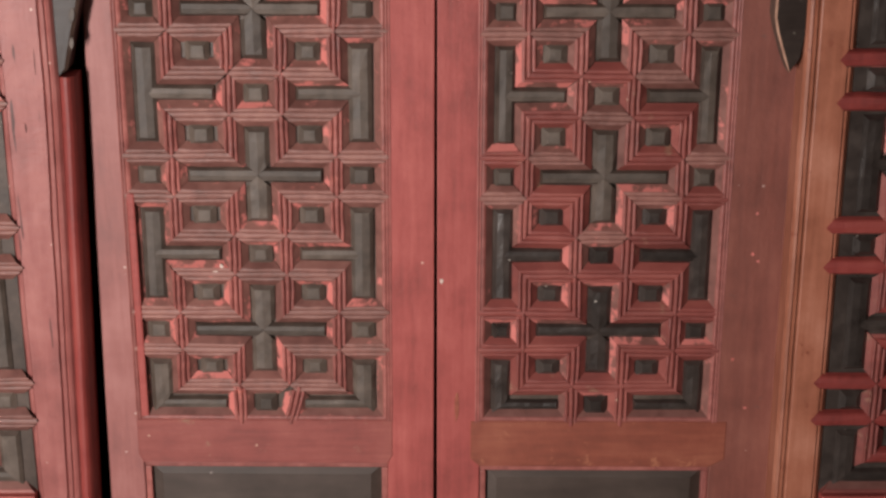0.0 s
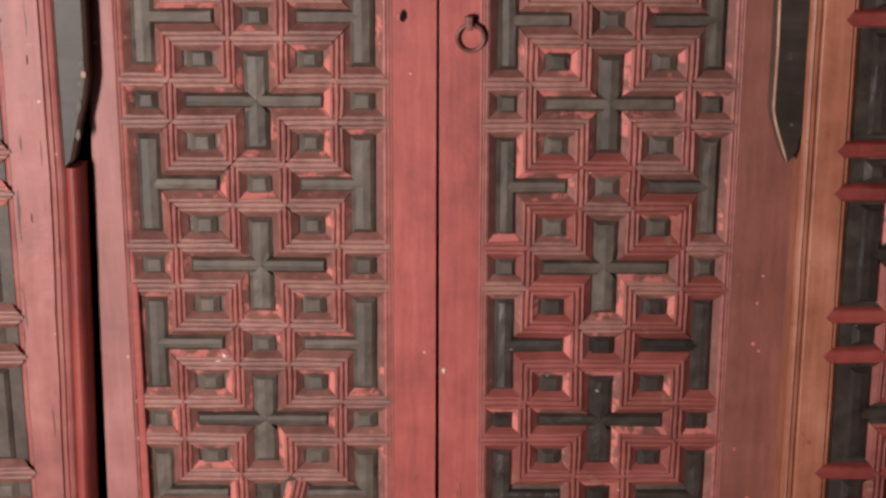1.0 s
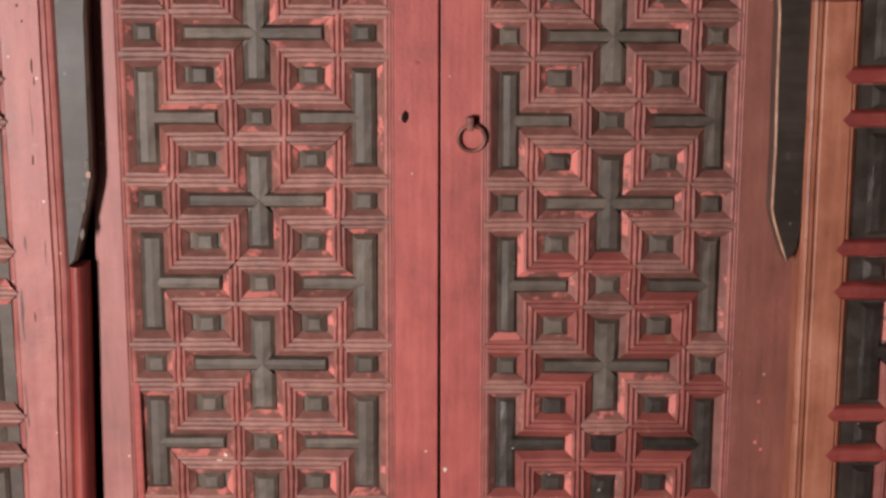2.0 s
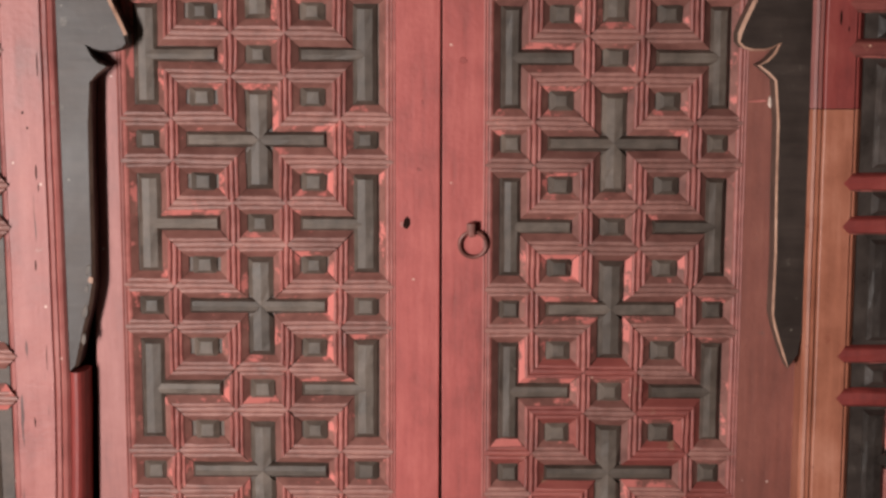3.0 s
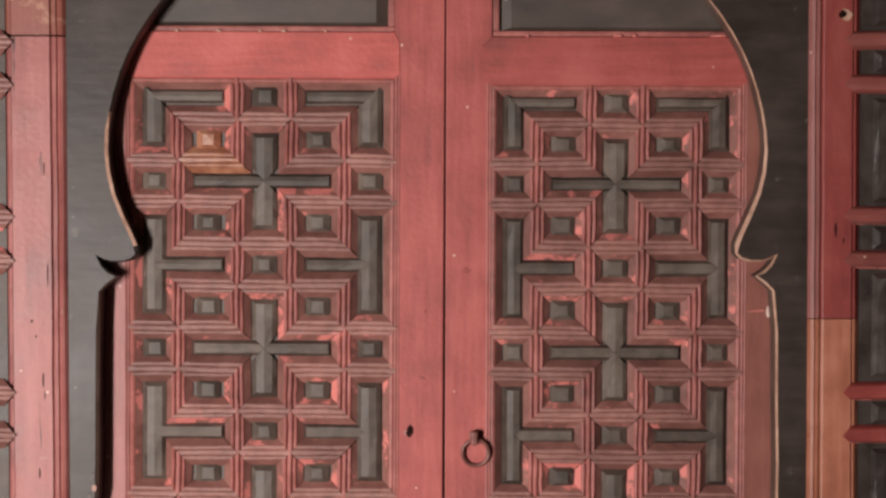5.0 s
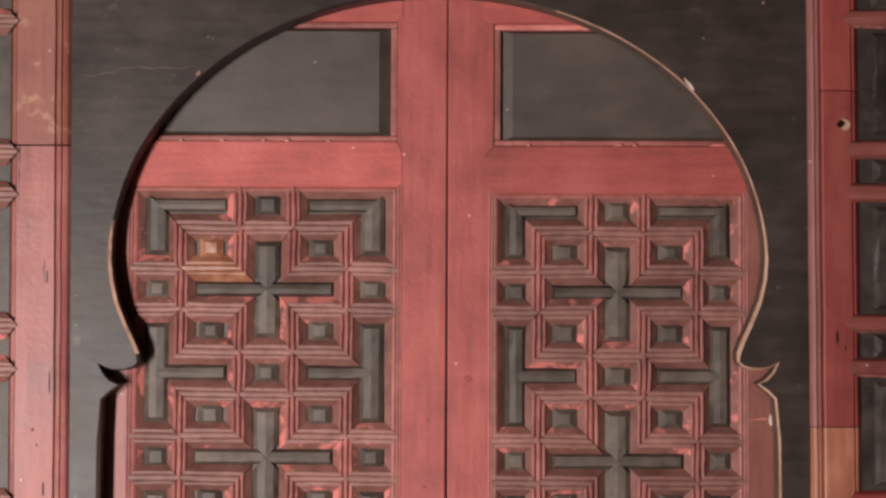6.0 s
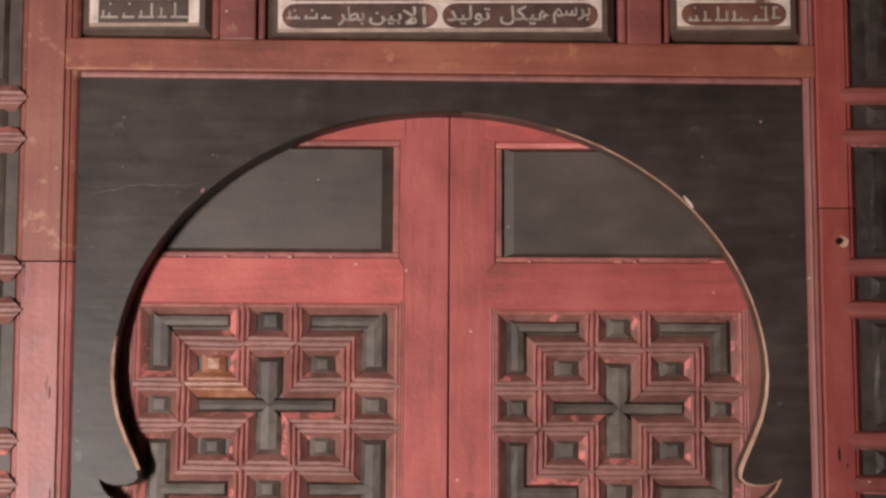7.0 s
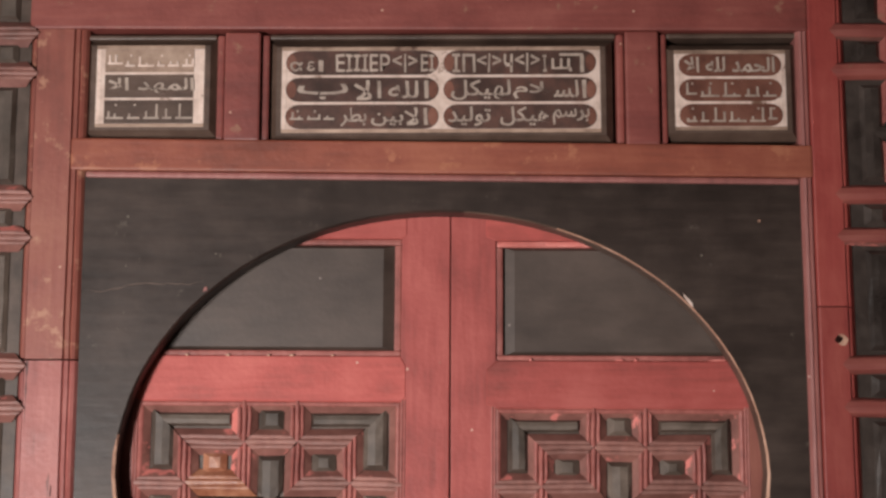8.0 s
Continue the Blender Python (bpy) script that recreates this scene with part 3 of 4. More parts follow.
def rounded_bar(bm, x0, x1, zc, h, y, y1):
    """A cartouche: a flat bar with pointed-round ends."""
    pts = []
    n = 8
    for k in range(n + 1):
        a = math.pi / 2 - math.pi * k / n
        pts.append((x1 - h * 0.55 + h * 0.55 * math.cos(a), zc + h / 2 * math.sin(a)))
    for k in range(n + 1):
        a = -math.pi / 2 - math.pi * k / n
        pts.append((x0 + h * 0.55 + h * 0.55 * math.cos(a), zc + h / 2 * math.sin(a)))
    fr = [bm.verts.new((x, y, z)) for x, z in pts]
    bk = [bm.verts.new((x, y1, z)) for x, z in pts]
    f = bm.faces.new(fr)
    for i in range(len(pts)):
        j = (i + 1) % len(pts)
        bm.faces.new((fr[j], fr[i], bk[i], bk[j]))
    bm.faces.new(bk[::-1])
    bmesh.ops.recalc_face_normals(bm, faces=bm.faces[:])
    return f


def lettering(text, x0, x1, z0, z1, y, parent, bold=0.018):
    """Writing cut from thin inlay, fitted to its field."""
    cu = bpy.data.curves.new("letters", "FONT")
    cu.body = text
    cu.extrude, cu.offset = 0.02, bold
    cu.resolution_u = 3
    tmp = new("letters", cu)
    bpy.context.view_layer.update()
    me = bpy.data.meshes.new_from_object(tmp.evaluated_get(bpy.context.evaluated_depsgraph_get()))
    bpy.data.objects.remove(tmp)
    co = np.array([v.co[:] for v in me.vertices])
    lo, hi = co.min(0), co.max(0)
    for v in me.vertices:
        a = (v.co.x - lo[0]) / (hi[0] - lo[0])
        b = (v.co.y - lo[1]) / (hi[1] - lo[1])
        p = Vector((x0 + a * (x1 - x0), y - 0.0012 * (v.co.z > 0), z0 + b * (z1 - z0)))
        q = Vector((p.x * 70, 1.0, p.z * 70))
        v.co = p + Vector((0.0016 * noise.noise(q), 0, 0.0016 * noise.noise(q + Vector((7, 3, 1)))))
    # every letter group that hangs together is a piece of its own
    bm = bmesh.new()
    bm.from_mesh(me)
    bpy.data.meshes.remove(me)
    bmesh.ops.remove_doubles(bm, verts=bm.verts[:], dist=1e-6)
    left = set(bm.verts)
    while left:
        seed = left.pop()
        group, todo = {seed}, [seed]
        while todo:
            for e in todo.pop().link_edges:
                for v in e.verts:
                    if v not in group:
                        group.add(v)
                        todo.append(v)
        left -= group
        faces = {f for v in group for f in v.link_faces}
        one = bmesh.new()
        made = {v: one.verts.new(v.co) for v in group}
        for f in faces:
            one.faces.new([made[v] for v in f.verts])
        part("letter", one, INK, parent)
    bm.free()


def strokes(mat, pan, x0, x1, z0, z1, y, seed):
    """Plain bars where the writing cannot be made out."""
    r = random.Random(seed)
    x, th = x0, 0.0036
    put = lambda *a: part("letter_bar", boxed(*a, bevel=0.0006), mat, pan)
    while x < x1 - 0.012:
        w = min(r.uniform(0.014, 0.034), x1 - x)
        lift = r.choice((0, 0, 0.004))
        put(x, x + w, y - 0.0012, y + 0.001, z0 + lift, z0 + lift + th)
        k = x + r.uniform(0, 0.006)
        while k < x + w - th:
            top = z0 + lift + r.choice((0.007, 0.010, 0.014, 0.018, z1 - z0))
            put(k, k + th, y - 0.0012, y + 0.001, z0 + lift + th, min(top, z1))
            k += r.uniform(0.010, 0.022)
        if r.random() < 0.6:
            put(x + w / 2, x + w / 2 + th, y - 0.0012, y + 0.001, z1 - th, z1)
        x += w + r.uniform(0.004, 0.008)


def inscription(name, x0, x1, z0, z1, ground, columns, label, square=False):
    """A fielded dark panel with bone lines, cartouches and letters; x0..z1 is the bone frame's outside."""
    pan = raised_panel(name, x0 - 0.022, x1 + 0.022, z0 - 0.018, z1 + 0.013, -0.034, 0.015, 0.013, BROWN, screen, label)
    y = -0.0505
    frame_w = 0.009
    part("bone_frame", boxed(x0, x1, y, -0.048, z1 - 0.007, z1, bevel=0.0008), TAN, pan)
    part("bone_frame", boxed(x0, x1, y, -0.048, z0, z0 + 0.006, bevel=0.0008), TAN, pan)
    part("bone_frame", boxed(x0, x0 + frame_w, y, -0.048, z0 + 0.006, z1 - 0.007, bevel=0.0008), BONE, pan)
    part("bone_frame", boxed(x1 - frame_w, x1, y, -0.048, z0 + 0.006, z1 - 0.007, bevel=0.0008), BONE, pan)
    part("bone_ground", boxed(x0 + frame_w, x1 - frame_w, -0.0498, -0.047, z0 + 0.006, z1 - 0.007), BONE, pan)
    inner0, inner1 = x0 + 0.003, x1 - 0.003
    cw = (inner1 - inner0) / columns
    rh = (z1 - z0 - 0.009) / 3
    for c in range(columns):
        for r in range(3):
            bm = bmesh.new()
            zc = z1 - 0.005 - rh * (r + 0.5)
            if square:
                part("cartouche", box(bm, inner0 + 0.012, inner1 - 0.016, -0.0512, -0.049, zc - rh / 2 + 0.0022, zc + rh / 2 - 0.0022, bevel=0.0006), ground if r else TAN, pan)
                continue
            # red-brown lenses fill the rounded ends
            for xa in (inner0 + c * cw + 0.0055, inner0 + (c + 1) * cw - 0.0055 - 0.017):
                cap = bmesh.new()
                turn = [2 * math.pi * k / 14 for k in range(14)]
                near = [cap.verts.new((xa + 0.0085 + 0.0085 * math.cos(q), -0.0514, zc + rh * 0.32 * math.sin(q))) for q in turn]
                far = [cap.verts.new((v.co.x, -0.0505, v.co.z)) for v in near]
                cap.faces.new(near)
                for k in range(14):
                    cap.faces.new((near[k - 1], near[k], far[k], far[k - 1]))
                bmesh.ops.recalc_face_normals(cap, faces=cap.faces[:])
                part("end_lens", cap, INLAY_RED, pan)
            rounded_bar(bm, inner0 + c * cw + 0.004, inner0 + (c + 1) * cw - 0.004, zc, rh - 0.0050, -0.0512, -0.049)
            part("cartouche", bm, ground, pan)
    return pan, inner0, cw, rh, z1 - 0.005


YL = -0.0513
pan, ix, cw, rh, zt = inscription("inscription_panel", -0.306, 0.246, 2.283, 2.436, INLAY_DARK, 2, "dark inscription panel with bone-inlaid cartouches and letters")
def words(col, row, items):
    """Groups of letters in one cartouche; each has its start and end along it and its foot and head, as fractions."""
    a0, a1 = ix + col * cw + 0.004, ix + (col + 1) * cw - 0.004
    z0, z1 = zt - (row + 1) * rh + 0.005, zt - row * rh - 0.005
    for text, u0, u1, v0, v1 in items:
        lettering(text, a0 + u0 * (a1 - a0), a0 + u1 * (a1 - a0), z0 + v0 * (z1 - z0), z0 + v1 * (z1 - z0), YL, pan, 0.012)
    return a0, a1 - a0, z0, z1 - z0


words(0, 0, [("\u03b1", 0.03, 0.11, 0.12, 0.55), ("\u03b5", 0.14, 0.19, 0.10, 0.58), ("\u0131", 0.215, 0.245, 0.10, 0.62),
             ("\u0395\u0406\u0406\u0406\u0395\u03a1", 0.33, 0.68, 0.08, 0.90), ("<|>", 0.70, 0.86, 0.02, 0.92), ("\u0395\u0406", 0.885, 0.975, 0.10, 0.88)])
a, wide, z, tall = words(1, 0, [("\u0406\u041f", 0.06, 0.21, 0.05, 0.90), ("<|>", 0.22, 0.38, 0.04, 0.92), ("\u0447", 0.395, 0.455, 0.04, 0.90),
                                ("<|>", 0.47, 0.63, 0.06, 0.94), ("\u0406", 0.65, 0.675, 0.04, 0.86), ("\u0429", 0.71, 0.84, 0.08, 0.68)])
for u0, u1, v0, v1 in ((0.76, 0.915, 0.80, 0.92), (0.895, 0.92, 0.02, 0.80)):
    part("letter_bar", boxed(a + u0 * wide, a + u1 * wide, YL - 0.0012, YL + 0.001, z + v0 * tall, z + v1 * tall, bevel=0.0006), INK, pan)
words(0, 1, [("\u0628", 0.08, 0.41, 0.05, 0.78), ("\ufefb", 0.45, 0.56, 0.0, 0.94), ("\u0627", 0.60, 0.628, 0.10, 0.90),
             ("\ufeea\ufee0\ufedf", 0.67, 0.87, 0.10, 0.90), ("\u0627", 0.905, 0.935, 0.08, 0.92)])
words(1, 1, [("\ufede\ufedc\ufef4\ufeec\ufedf", 0.05, 0.44, 0.0, 0.95), ("\u0645\ufefc", 0.46, 0.69, 0.06, 0.86), ("\ufeb4\ufedf", 0.72, 0.88, 0.12, 0.92), ("\u0627", 0.905, 0.935, 0.08, 0.92)])
a, wide, z, tall = words(0, 2, [("\ufeae\ufec4\ufe91", 0.36, 0.53, 0.05, 0.92), ("\ufee6\ufef4\ufe91", 0.56, 0.77, 0.08, 0.66), ("\ufefb", 0.78, 0.87, 0.10, 0.92), ("\u0627", 0.90, 0.93, 0.12, 0.90)])
strokes(INK, pan, a + 0.03 * wide, a + 0.34 * wide, z + 0.25 * tall, z + 0.80 * tall, YL, 12)
words(1, 2, [("\ufeaa\ufef4\ufedf\ufeee\ufe97", 0.03, 0.31, 0.05, 0.95), ("\ufede\ufedc\ufef4\ufeeb", 0.37, 0.69, 0.05, 0.95), ("\ufee2\ufeb3\ufeae\ufe91", 0.71, 0.95, 0.10, 0.85)])
pan, ix, cw, rh, zt = inscription("inscription_panel", 0.374, 0.566, 2.286, 2.4285, INLAY_RED, 1, "red-brown inscription panel with bone frame and faded letters")
lettering("\ufefb\u0627 \ufeea\ufee0\ufedf \ufeaa\ufee4\ufea4\ufedf\u0627", ix + 0.014, ix + cw - 0.016, zt - rh + 0.009, zt - 0.008, YL, pan)
strokes(INK, pan, ix + 0.016, ix + cw - 0.014, zt - 2 * rh + 0.010, zt - rh - 0.009, YL, 3)
strokes(INK, pan, ix + 0.016, ix + cw - 0.014, zt - 3 * rh + 0.010, zt - 2 * rh - 0.009, YL, 8)
pan, ix, cw, rh, zt = inscription("inscription_panel", -0.628, -0.440, 2.294, 2.440, BROWN, 1, "worn brown inscription panel with bone frame and faint letters", square=True)
lettering("\ufefb\u0627 \ufeaa\ufeec\ufee4\ufedf\u0627", ix + 0.018, ix + cw - 0.014, zt - 2 * rh + 0.009, zt - rh - 0.008, YL, pan)
strokes(BONE, pan, ix + 0.016, ix + cw - 0.014, zt - rh + 0.012, zt - 0.012, YL, 5)
strokes(INK, pan, ix + 0.016, ix + cw - 0.014, zt - 3 * rh + 0.010, zt - 2 * rh - 0.009, YL, 6)


def side_screen(x_in, side):
    """Fretwork panel beside a jamb, with its outer stile."""
    pan = empty("side_fretwork")
    pan.parent = screen
    pan.location = (0, -0.0645 if side < 0 else -0.0665, 0)
    widths = [0.082, 0.100, 0.090, 0.100, 0.082]
    X = [x_in]
    for w in widths:
        X.append(X[-1] + side * w)
    X = sorted(X)
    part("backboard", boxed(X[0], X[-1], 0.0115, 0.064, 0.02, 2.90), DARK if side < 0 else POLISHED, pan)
    Z = [1.556 + 0.289 * k / 4 for k in range(20, -20, -1)]
    Z = [z + 0.289 / 8 for z in Z if 0.06 < z < 2.86]
    first = [r for r in range(4) if abs(((Z[r] + Z[r + 1]) / 2 - 1.556) / 0.289 - round(((Z[r] + Z[r + 1]) / 2 - 1.556) / 0.289)) < 0.05][0]
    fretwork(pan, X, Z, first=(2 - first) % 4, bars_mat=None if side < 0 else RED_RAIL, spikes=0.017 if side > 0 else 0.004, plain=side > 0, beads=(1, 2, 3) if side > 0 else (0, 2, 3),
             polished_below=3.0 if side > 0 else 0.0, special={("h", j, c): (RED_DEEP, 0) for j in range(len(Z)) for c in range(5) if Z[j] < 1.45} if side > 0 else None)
    edge = X[0] if side < 0 else X[-1]
    a, b = sorted((edge, edge + side * 0.09))
    part("stile", boxed(a, b, -0.012, 0.03, 0.0, 2.92, bevel=0.003), RED_V, pan)
    part("rail", boxed(X[0], X[-1], -0.012, 0.03, 0.0, Z[-1], bevel=0.003), RED_H, pan)
    part("rail", boxed(X[0], X[-1], -0.012, 0.03, Z[0], 2.92, bevel=0.003), RED_H, pan)
    return pan


side_screen(-0.7415, -1)["label"] = "dark and red fretwork panel beside the jamb"
side_screen(0.6675, 1)["label"] = "dark and red fretwork panel beside the jamb"


def upper_screen():
    pan = empty("upper_fretwork")
    pan.parent = screen
    pan.location = (0, -0.034, 0)
    part("backboard", boxed(-0.741, 0.667, 0.013, 0.03, 2.52, 2.92), DARK, pan)
    for k in range(9):
        x = -0.66 + 0.155 * k
        part("bar", loft(bar_profile(BAR_W), pointed(0.0, -1), straight(0.38), "z", (x, 0, 2.522)), RED_BAR, pan)
    part("rail", boxed(-0.741, 0.667, -0.012, 0.03, 2.86, 2.92, bevel=0.003), RED_H, pan)


upper_screen()

# ---------------------------------------------------------------- the two door leaves


def shouldered(x0, x1, z0, z1, a, b, cut):
    """A rail whose shoulders run out over the stiles, their corners cut slanting towards the panel."""
    bm = bmesh.new()
    k = min(0.016, 0.3 * (z1 - z0))
    if cut < 0:
        pts = [(x0, z0), (x1, z0), (x1 + b, z0 + k), (x1 + b, z1), (x0 - a, z1), (x0 - a, z0 + k)]
    else:
        pts = [(x0, z0), (x1, z0), (x1 + b, z0 + 0.4 * k), (x1 + b, z1 - k), (x1, z1), (x0, z1), (x0 - a, z1 - k), (x0 - a, z0 + 0.4 * k)]
    cx, cz = (x0 + x1) / 2, (z0 + z1) / 2
    rings = [[bm.verts.new((x + (cx - x) / abs(cx - x) * r, y, z + (cz - z) / abs(cz - z) * r)) for x, z in pts] for y, r in ((-0.0012, 0.0018), (0.0004, 0.0), (0.042, 0.0))]
    for p, q in zip(rings, rings[1:]):
        for i in range(len(pts)):
            j = (i + 1) % len(pts)
            bm.faces.new((p[i], p[j], q[j], q[i]))
    bm.faces.new(rings[0])
    bm.faces.new(rings[-1][::-1])
    bmesh.ops.recalc_face_normals(bm, faces=bm.faces[:])
    return bm


def door_leaf(label, pivot, lean, X, Z, stile_in, stile_out, panel_top, panel_low, rails, special, low_mat, shoulders, polished_below=0.0):
    """A leaf with stiles, rails, an upper and a lower dark panel and a fretwork field between them."""
    leaf = tagged(empty("door_leaf", pivot), label, "door", "pair of door leaves")
    leaf.rotation_euler = (0, lean, 0)
    off = Matrix.Translation((-pivot[0], -pivot[1], -pivot[2]))

    def put(name, bm, mat, lab=""):
        bmesh.ops.transform(bm, matrix=off, verts=bm.verts[:])
        return part(name, bm, mat, leaf, lab)
    put("stile", boxed(*stile_in, 0.0, 0.042, 0.03, 2.20, bevel=0.0018), RED_V)
    outer = boxed(*stile_out, 0.0, 0.042, 0.03, 2.20, bevel=0.003)
    for v in outer.verts:
        if v.co.x < -0.58:
            v.co.x -= 0.012 * (1.36 - v.co.z)
    put("stile", outer, RED_MAUVE if pivot[0] < -0.017 else RED_OUTER)
    x0, x1 = X[0], X[-1]
    for z0, z1 in rails:
        put("rail", shouldered(x0, x1, z0, z1, *shoulders, -1 if z0 < 1 else 1), RED_H if z0 > 1 else low_mat)
    for z0, z1, mm in (panel_top, panel_low):
        for a in ((x0, x1, z1 - 0.010, z1), (x0, x1, z0, z0 + 0.010), (x0, x0 + 0.012, z0 + 0.010, z1 - 0.010), (x1 - 0.012, x1, z0 + 0.010, z1 - 0.010)):
            put("bead", boxed(a[0], a[1], 0.004, 0.040, a[2], a[3], bevel=0.003), CORAL if a[3] == z1 and a[2] == z1 - 0.010 and z0 > 1 and pivot[0] > -0.017 else RED_BAR)
        p = raised_panel("panel", x0 + 0.010, x1 - 0.010, z0 + 0.009, z1 - 0.009, 0.016, 0.010, 0.022, PANEL, leaf, "dark brown fielded panel", 0.007 if z0 > 1 else 0.016)
        p.location = off.translation
    field = put("backboard", boxed(x0, x1, 0.0135, 0.030, Z[-1], Z[0]), DARK)
    carrier = field
    edge = [(0.0, -0.004), (0.0008, 0.0008), (0.0028, 0.0016), (0.0046, 0.0006), (0.0052, -0.0022), (0.0060, 0.0004), (0.0078, 0.0012), (0.0090, 0.0), (0.0092, -0.004)]
    for x in (x0 - 0.0094, x1 + 0.0002):
        put("edge_bead", loft(edge, straight(Z[-1] - 0.004), straight(Z[0] + 0.004), "z", (x, 0, 0), cuts=24, uneven=0.0006), RED_BAR)
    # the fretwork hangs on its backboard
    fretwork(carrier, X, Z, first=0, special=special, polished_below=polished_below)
    for ch in carrier.children:
        ch.location = Vector(ch.location) + off.translation
    return leaf


LEFT_Z = rows_from([(0, 1.8224), (2.5, 1.6503), (6.5, 1.3666), (10.5, 1.0835), (14.5, 0.7939), (18.5, 0.5057), (21, 0.3328)])
RIGHT_Z = rows_from([(0, 1.8124), (2.5, 1.6477), (6.5, 1.3618), (10.5, 1.0801), (14.5, 0.7918), (18.5, 0.5061), (21, 0.3318)])
left_leaf = door_leaf("red-painted door leaf with dark fretwork, closed, slightly sagging", (-0.019, 0, 1.36), 0.0068,
                      [-0.5488, -0.4676, -0.3674, -0.2776, -0.187, -0.103], LEFT_Z,
                      (-0.103, -0.0196), (-0.600, -0.5488), (1.901, 2.105, 0), (0.06, 0.245, 0),
                      ((2.105, 2.199), (1.8224, 1.901), (0.245, 0.3328), (0.032, 0.06)),
                      {("b", 1, 1): (GOLD,), ("h", 2, 1): (GOLD, 0), ("v", 3, 20): (None, 14), ("h", 18, 1): (RED_DUST, 0)}, RED_RAIL, (0.009, 0.009))
right_leaf = door_leaf("red-painted door leaf with dark fretwork and iron ring, closed", (-0.016, 0, 1.36), 0.0045,
                       [0.0615, 0.1375, 0.2265, 0.3155, 0.4050, 0.4815], RIGHT_Z,
                       (-0.0160, 0.0615), (0.4815, 0.60), (1.894, 2.102, 0), (0.06, 0.240, 0),
                       ((2.102, 2.199), (1.8124, 1.894), (0.240, 0.3318), (0.032, 0.06)), {**{("h", j, c): (RED_RAIL, 0) for j in range(12, 21) for c in range(5) if j > 16 or (j + c) % 3}, **{("v", i, r): (RED_RAIL, 0) for i in range(1, 5) for r in range(12, 21) if r > 16 or (r + i) % 2}},
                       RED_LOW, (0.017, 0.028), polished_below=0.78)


bm = boxed(-0.5495, -0.536, -0.0035, 0.004, 0.340, 0.762, bevel=0.003)
for v in bm.verts:
    v.co.x += 0.004 * noise.noise((v.co.x * 5, 2.0, v.co.z * 14))
bmesh.ops.transform(bm, matrix=Matrix.Translation((0.019, 0, -1.36)), verts=bm.verts[:])
part("patch", bm, RED_H, left_leaf, "nailed repair strip on the stile")


def ring_handle(parent, x, z):
    """An iron ring hanging from a staple."""
    bm = bmesh.new()
    big, small, n, m = 0.0225, 0.0034, 28, 8
    grid = []
    for i in range(n):
        a = 2 * math.pi * i / n
        grid.append([bm.verts.new((math.cos(a) * (big + small * math.cos(b)), small * math.sin(b), math.sin(a) * (big + small * math.cos(b)))) for b in [2 * math.pi * j / m for j in range(m)]])
    for i in range(n):
        for j in range(m):
            bm.faces.new((grid[i][j], grid[(i + 1) % n][j], grid[(i + 1) % n][(j + 1) % m], grid[i][(j + 1) % m]))
    bmesh.ops.recalc_face_normals(bm, faces=bm.faces[:])
    ring = part("ring", bm, IRON, parent, "rusty iron pull ring")
    ring.location = (x, -0.0075, z)
    ring.rotation_euler = (radians(8), 0, 0)
    bm = bmesh.new()
    box(bm, -0.0055, 0.0055, -0.012, 0.002, -0.014, 0.010, bevel=0.003)
    box(bm, -0.009, 0.009, -0.003, 0.001, -0.010, 0.008, bevel=0.0012)
    staple = part("staple", bm, IRON, ring)
    staple.location = (-0.002, 0.002, big + 0.006)
    return ring


ring_handle(right_leaf, 0.036 - (-0.016), 1.193 - 1.36)


def plug(name, parent, at, r, mat, label, depth=0.002, squash=1.0, turn=0.0):
    """A small worn hole or peg mark: an uneven disc with a rim."""
    bm = bmesh.new()
    rr = random.Random(int(abs(at[0]) * 9999))
    outer = []
    for k in range(14):
        a = 2 * math.pi * k / 14
        q = r * rr.uniform(0.85, 1.15)
        outer.append((math.cos(a) * q * squash, math.sin(a) * q))
    fr = [bm.verts.new((x, -depth, z)) for x, z in outer]
    bk = [bm.verts.new((x * 1.1, 0.004, z * 1.1)) for x, z in outer]
    bm.faces.new(fr)
    for i in range(14):
        j = (i + 1) % 14
        bm.faces.new((fr[j], fr[i], bk[i], bk[j]))
    bm.faces.new(bk[::-1])
    bmesh.ops.recalc_face_normals(bm, faces=bm.faces[:])
    ob = part(name, bm, mat, parent, label)
    ob.location = at
    ob.rotation_euler = (0, radians(turn), 0)
    return ob


plug("keyhole", left_leaf, (-0.0751 + 0.019, 0.0, 1.2273 - 1.36), 0.0105, VOID, "dark worn keyhole", 0.0012, 0.55, 14)
plug("peg_hole", screen, (0.642, -0.0615, 1.9226), 0.0095, EDGE, "pale chipped peg hole", 0.0012)
plug("peg_hole", screen, (0.636, -0.0630, 1.9226), 0.006, VOID, "", 0.0012)


def flake(parent, name, x, y, z, w, h, mat, turn=0.0, label=""):
    """A small chip: a low uneven flake of paint or raw wood."""
    bm = bmesh.new()
    rr = random.Random(int(abs(x * 7000 + z * 900)))
    n = 9
    edge = [(math.cos(2 * math.pi * k / n) * w / 2 * rr.uniform(0.7, 1.15), math.sin(2 * math.pi * k / n) * h / 2 * rr.uniform(0.7, 1.15)) for k in range(n)]
    lo = [bm.verts.new((a, 0.0015, b)) for a, b in edge]
    hi = [bm.verts.new((a * 0.8, -0.0008, b * 0.8)) for a, b in edge]
    bm.faces.new(hi)
    bm.faces.new(lo[::-1])
    for i in range(n):
        bm.faces.new((lo[i], lo[(i + 1) % n], hi[(i + 1) % n], hi[i]))
    bmesh.ops.recalc_face_normals(bm, faces=bm.faces[:])
    ob = part(name, bm, mat, parent, label)
    ob.location = (x, y, z)
    ob.rotation_euler = (0, radians(turn), 0)
    return ob


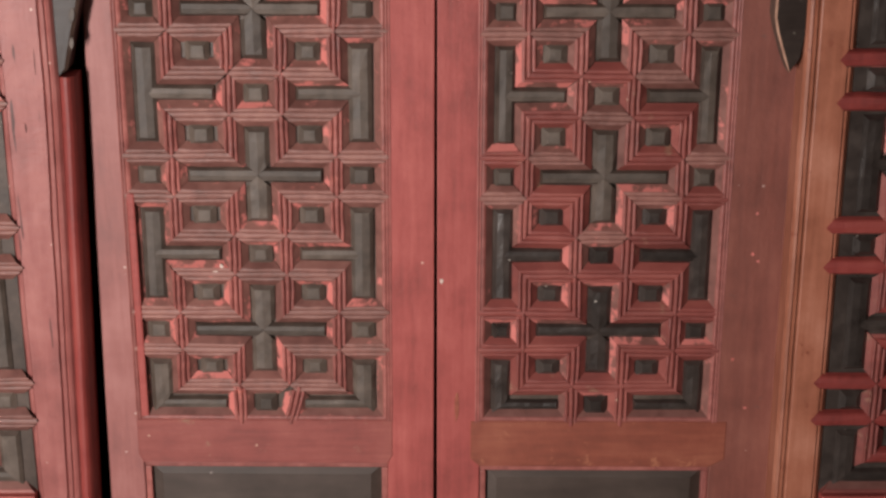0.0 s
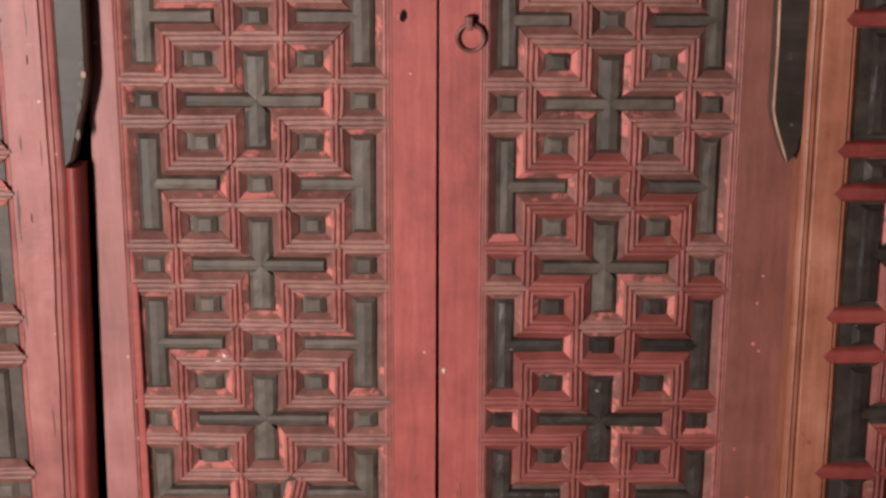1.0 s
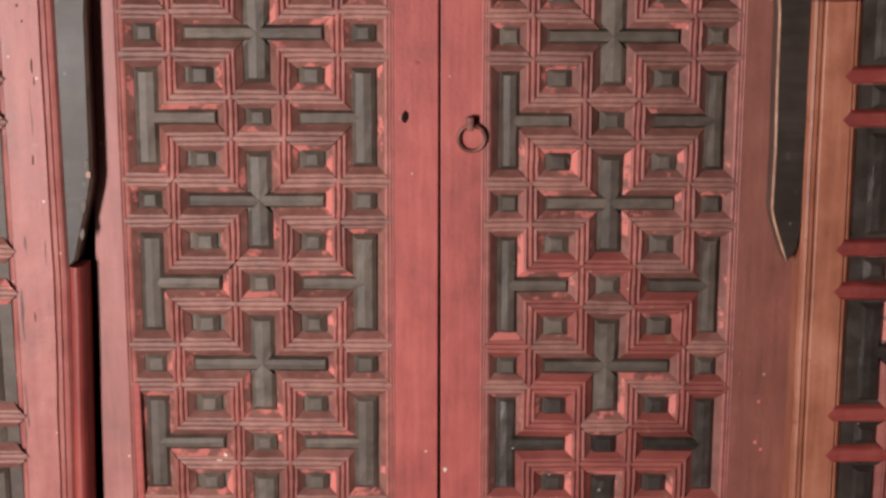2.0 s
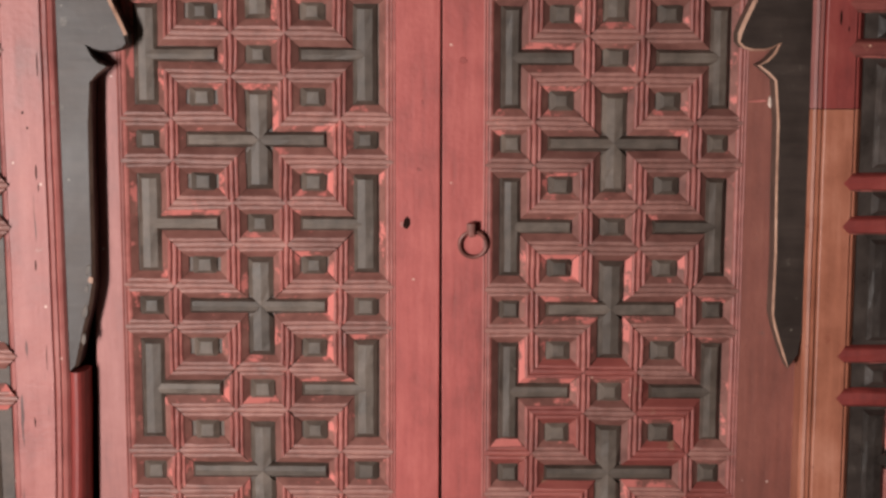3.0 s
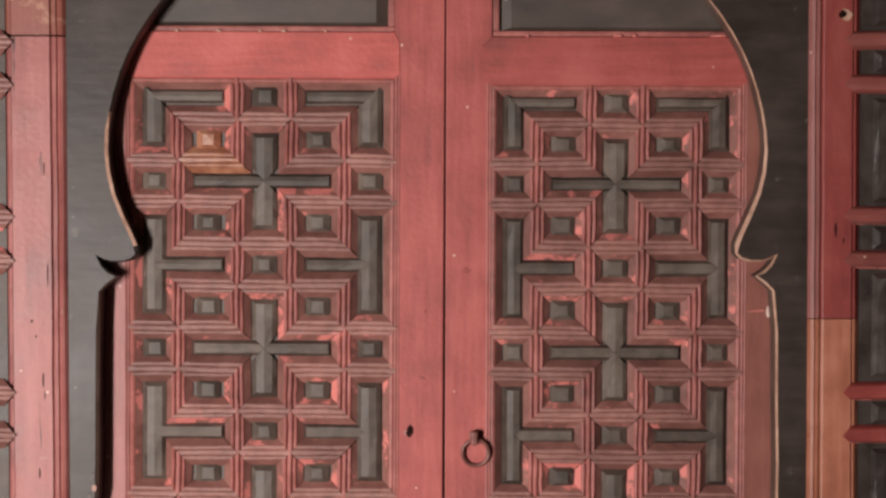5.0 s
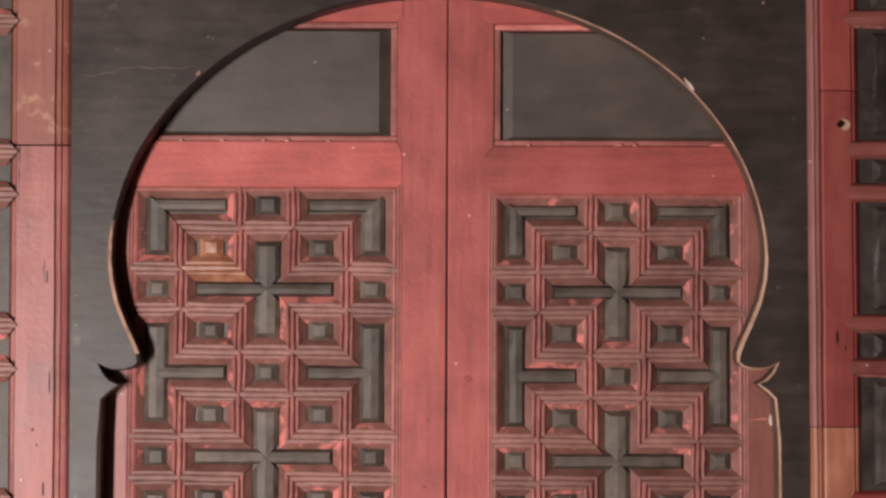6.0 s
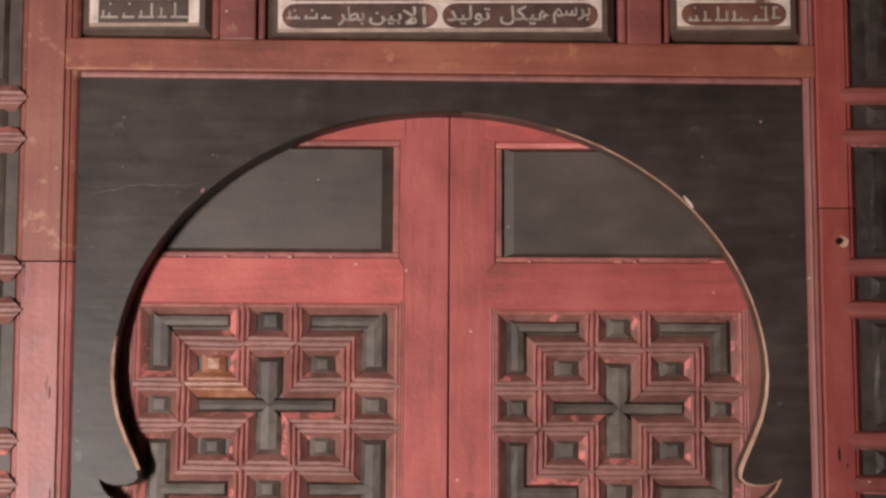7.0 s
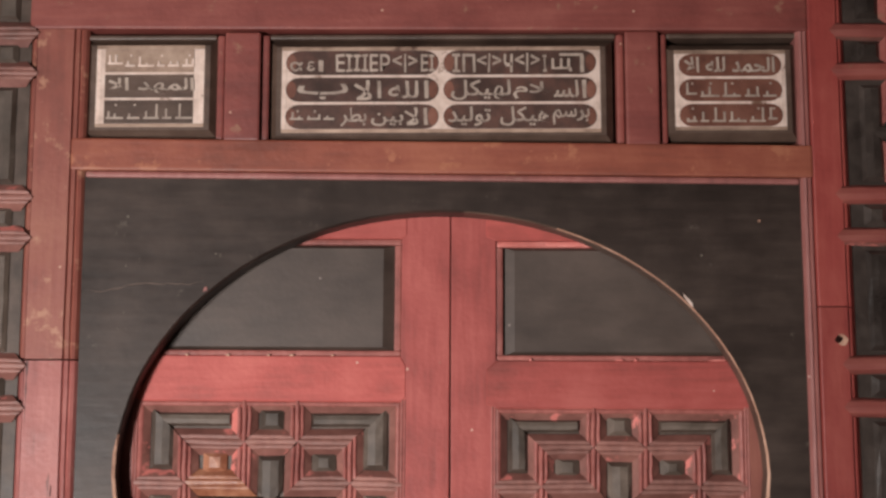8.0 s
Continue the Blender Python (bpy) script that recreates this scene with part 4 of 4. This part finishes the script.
def on_left(x, z):
    return x + 0.019, z - 1.36


def on_right(x, z):
    return x + 0.016, z - 1.36


# chips in the board's edge and knocks on the door
flake(screen, "chip", 0.389, -0.0503, 1.989, 0.006, 0.034, BONE, -38, "pale chip in the arch's edge")
flake(screen, "chip", -0.430, -0.0503, 2.011, 0.007, 0.012, RED_MAUVE, 40)
flake(screen, "chip", 0.512, -0.0503, 2.127, 0.006, 0.006, EDGE)
for px, pz, w, h, mat in ((-0.402, 0.617, 0.013, 0.011, BONE), (-0.3916, 0.629, 0.008, 0.009, BONE), (-0.411, 0.608, 0.009, 0.007, CORAL), (-0.140, 0.320, 0.012, 0.010, CORAL), (-0.055, 1.318, 0.010, 0.007, RED_DEEP), (-0.050, 1.43, 0.006, 0.010, RED_DEEP)):
    x, z = on_left(px, pz)
    flake(left_leaf, "chip", x, -0.0002, z, w, h, mat)
for px, pz, w, h, mat in ((-0.008, 0.603, 0.007, 0.012, BONE), (0.018, 1.50, 0.018, 0.012, RED_DEEP), (0.020, 0.36, 0.010, 0.075, RED_LOW), (0.535, 0.655, 0.008, 0.008, CORAL), (0.545, 0.642, 0.007, 0.007, CORAL), (0.538, 0.73, 0.006, 0.008, CORAL), (0.512, 0.455, 0.006, 0.008, CORAL), (0.54, 0.36, 0.009, 0.006, CORAL)):
    x, z = on_right(px, pz)
    flake(right_leaf, "chip", x, -0.0002, z, w, h, mat)
x, z = on_right(0.528, 1.432)
flake(right_leaf, "nail", x, -0.0030, z, 0.007, 0.022, BONE, 0, "bright nail head on the stile")
x, z = on_right(0.508, 1.434)
flake(right_leaf, "scratch", x, -0.0002, z, 0.040, 0.004, CORAL, -3)


def crack(x0, x1, z, rise, width, mat):
    """A thin wandering split in the board."""
    bm = bmesh.new()
    n = 26
    rows = []
    for k in range(n + 1):
        u = k / n
        x = x0 + (x1 - x0) * u
        zc = z + rise * u + 0.010 * noise.noise((x * 14, 5.0, 0)) + 0.004 * noise.noise((x * 60, 9.0, 0))
        h = width * (0.35 + abs(noise.noise((x * 30, 2.0, 4.0)))) * min(1, 6 * u, 6 * (1 - u) + 0.2)
        rows.append([bm.verts.new((x, -0.0506, zc - h / 2)), bm.verts.new((x, -0.0506, zc + h / 2)), bm.verts.new((x, -0.0498, zc + h)), bm.verts.new((x, -0.0498, zc - h))])
    for a, b in zip(rows, rows[1:]):
        for i, j in ((0, 1), (1, 2), (3, 0)):
            bm.faces.new((a[i], b[i], b[j], a[j]))
    bmesh.ops.recalc_face_normals(bm, faces=bm.faces[:])
    return part("crack", bm, mat, screen)


crack(-0.632, -0.432, 2.012, 0.012, 0.0018, BROWN)
# knots and slits in the jambs
for x, z, w, h in ((-0.677, 1.672, 0.0030, 0.034), (-0.681, 1.322, 0.0034, 0.036), (-0.6785, 1.297, 0.0022, 0.018), (-0.688, 1.168, 0.0032, 0.024), (-0.672, 1.497, 0.0022, 0.050), (-0.699, 1.42, 0.005, 0.007), (-0.692, 1.395, 0.004, 0.006), (-0.676, 1.01, 0.0018, 0.06), (-0.700, 0.90, 0.0026, 0.022), (0.627, 1.570, 0.0046, 0.030), (0.640, 1.552, 0.0026, 0.012)):
    flake(screen, "slit", x, -0.0618, z, w, h, VOID)
# knocks on the lower leg of the arched board and a bruise beside the keyhole
for x, z, w, h, mat in ((-0.6035, 1.158, 0.010, 0.022, RUBBED_LIT), (-0.6005, 1.140, 0.012, 0.016, EDGE), (-0.608, 1.125, 0.008, 0.014, RUBBED_LIT),
                        (-0.612, 1.085, 0.012, 0.030, RUBBED_LIT), (-0.616, 1.04, 0.009, 0.026, RUBBED_LIT)):
    flake(screen, "chip", x, -0.0503, z, w, h, mat, 8)
x, z = on_left(-0.083, 1.2255)
flake(left_leaf, "chip", x, -0.0002, z, 0.010, 0.013, RED_MAUVE)
# pale chips along the lower edge of the upper panels
for px, w in ((0.441, 0.042), (0.272, 0.020), (0.30, 0.008), (0.12, 0.006)):
    x, z = on_right(px, 1.8955)
    flake(right_leaf, "chip", x, -0.0014, z, w, 0.0045, CORAL)
for px, w in ((-0.47, 0.007), (-0.40, 0.010), (-0.33, 0.006), (-0.29, 0.012), (-0.22, 0.006)):
    x, z = on_left(px, 1.9015)
    flake(left_leaf, "chip", x, -0.0014, z, w, 0.004, EDGE)
# bright pink paint left on the bead above the right upper panel
for px, w in ((0.118, 0.085), (0.208, 0.026)):
    x, z = on_right(px, 2.0965)
    flake(right_leaf, "paint_patch", x, 0.0034, z, w, 0.009, CORAL)
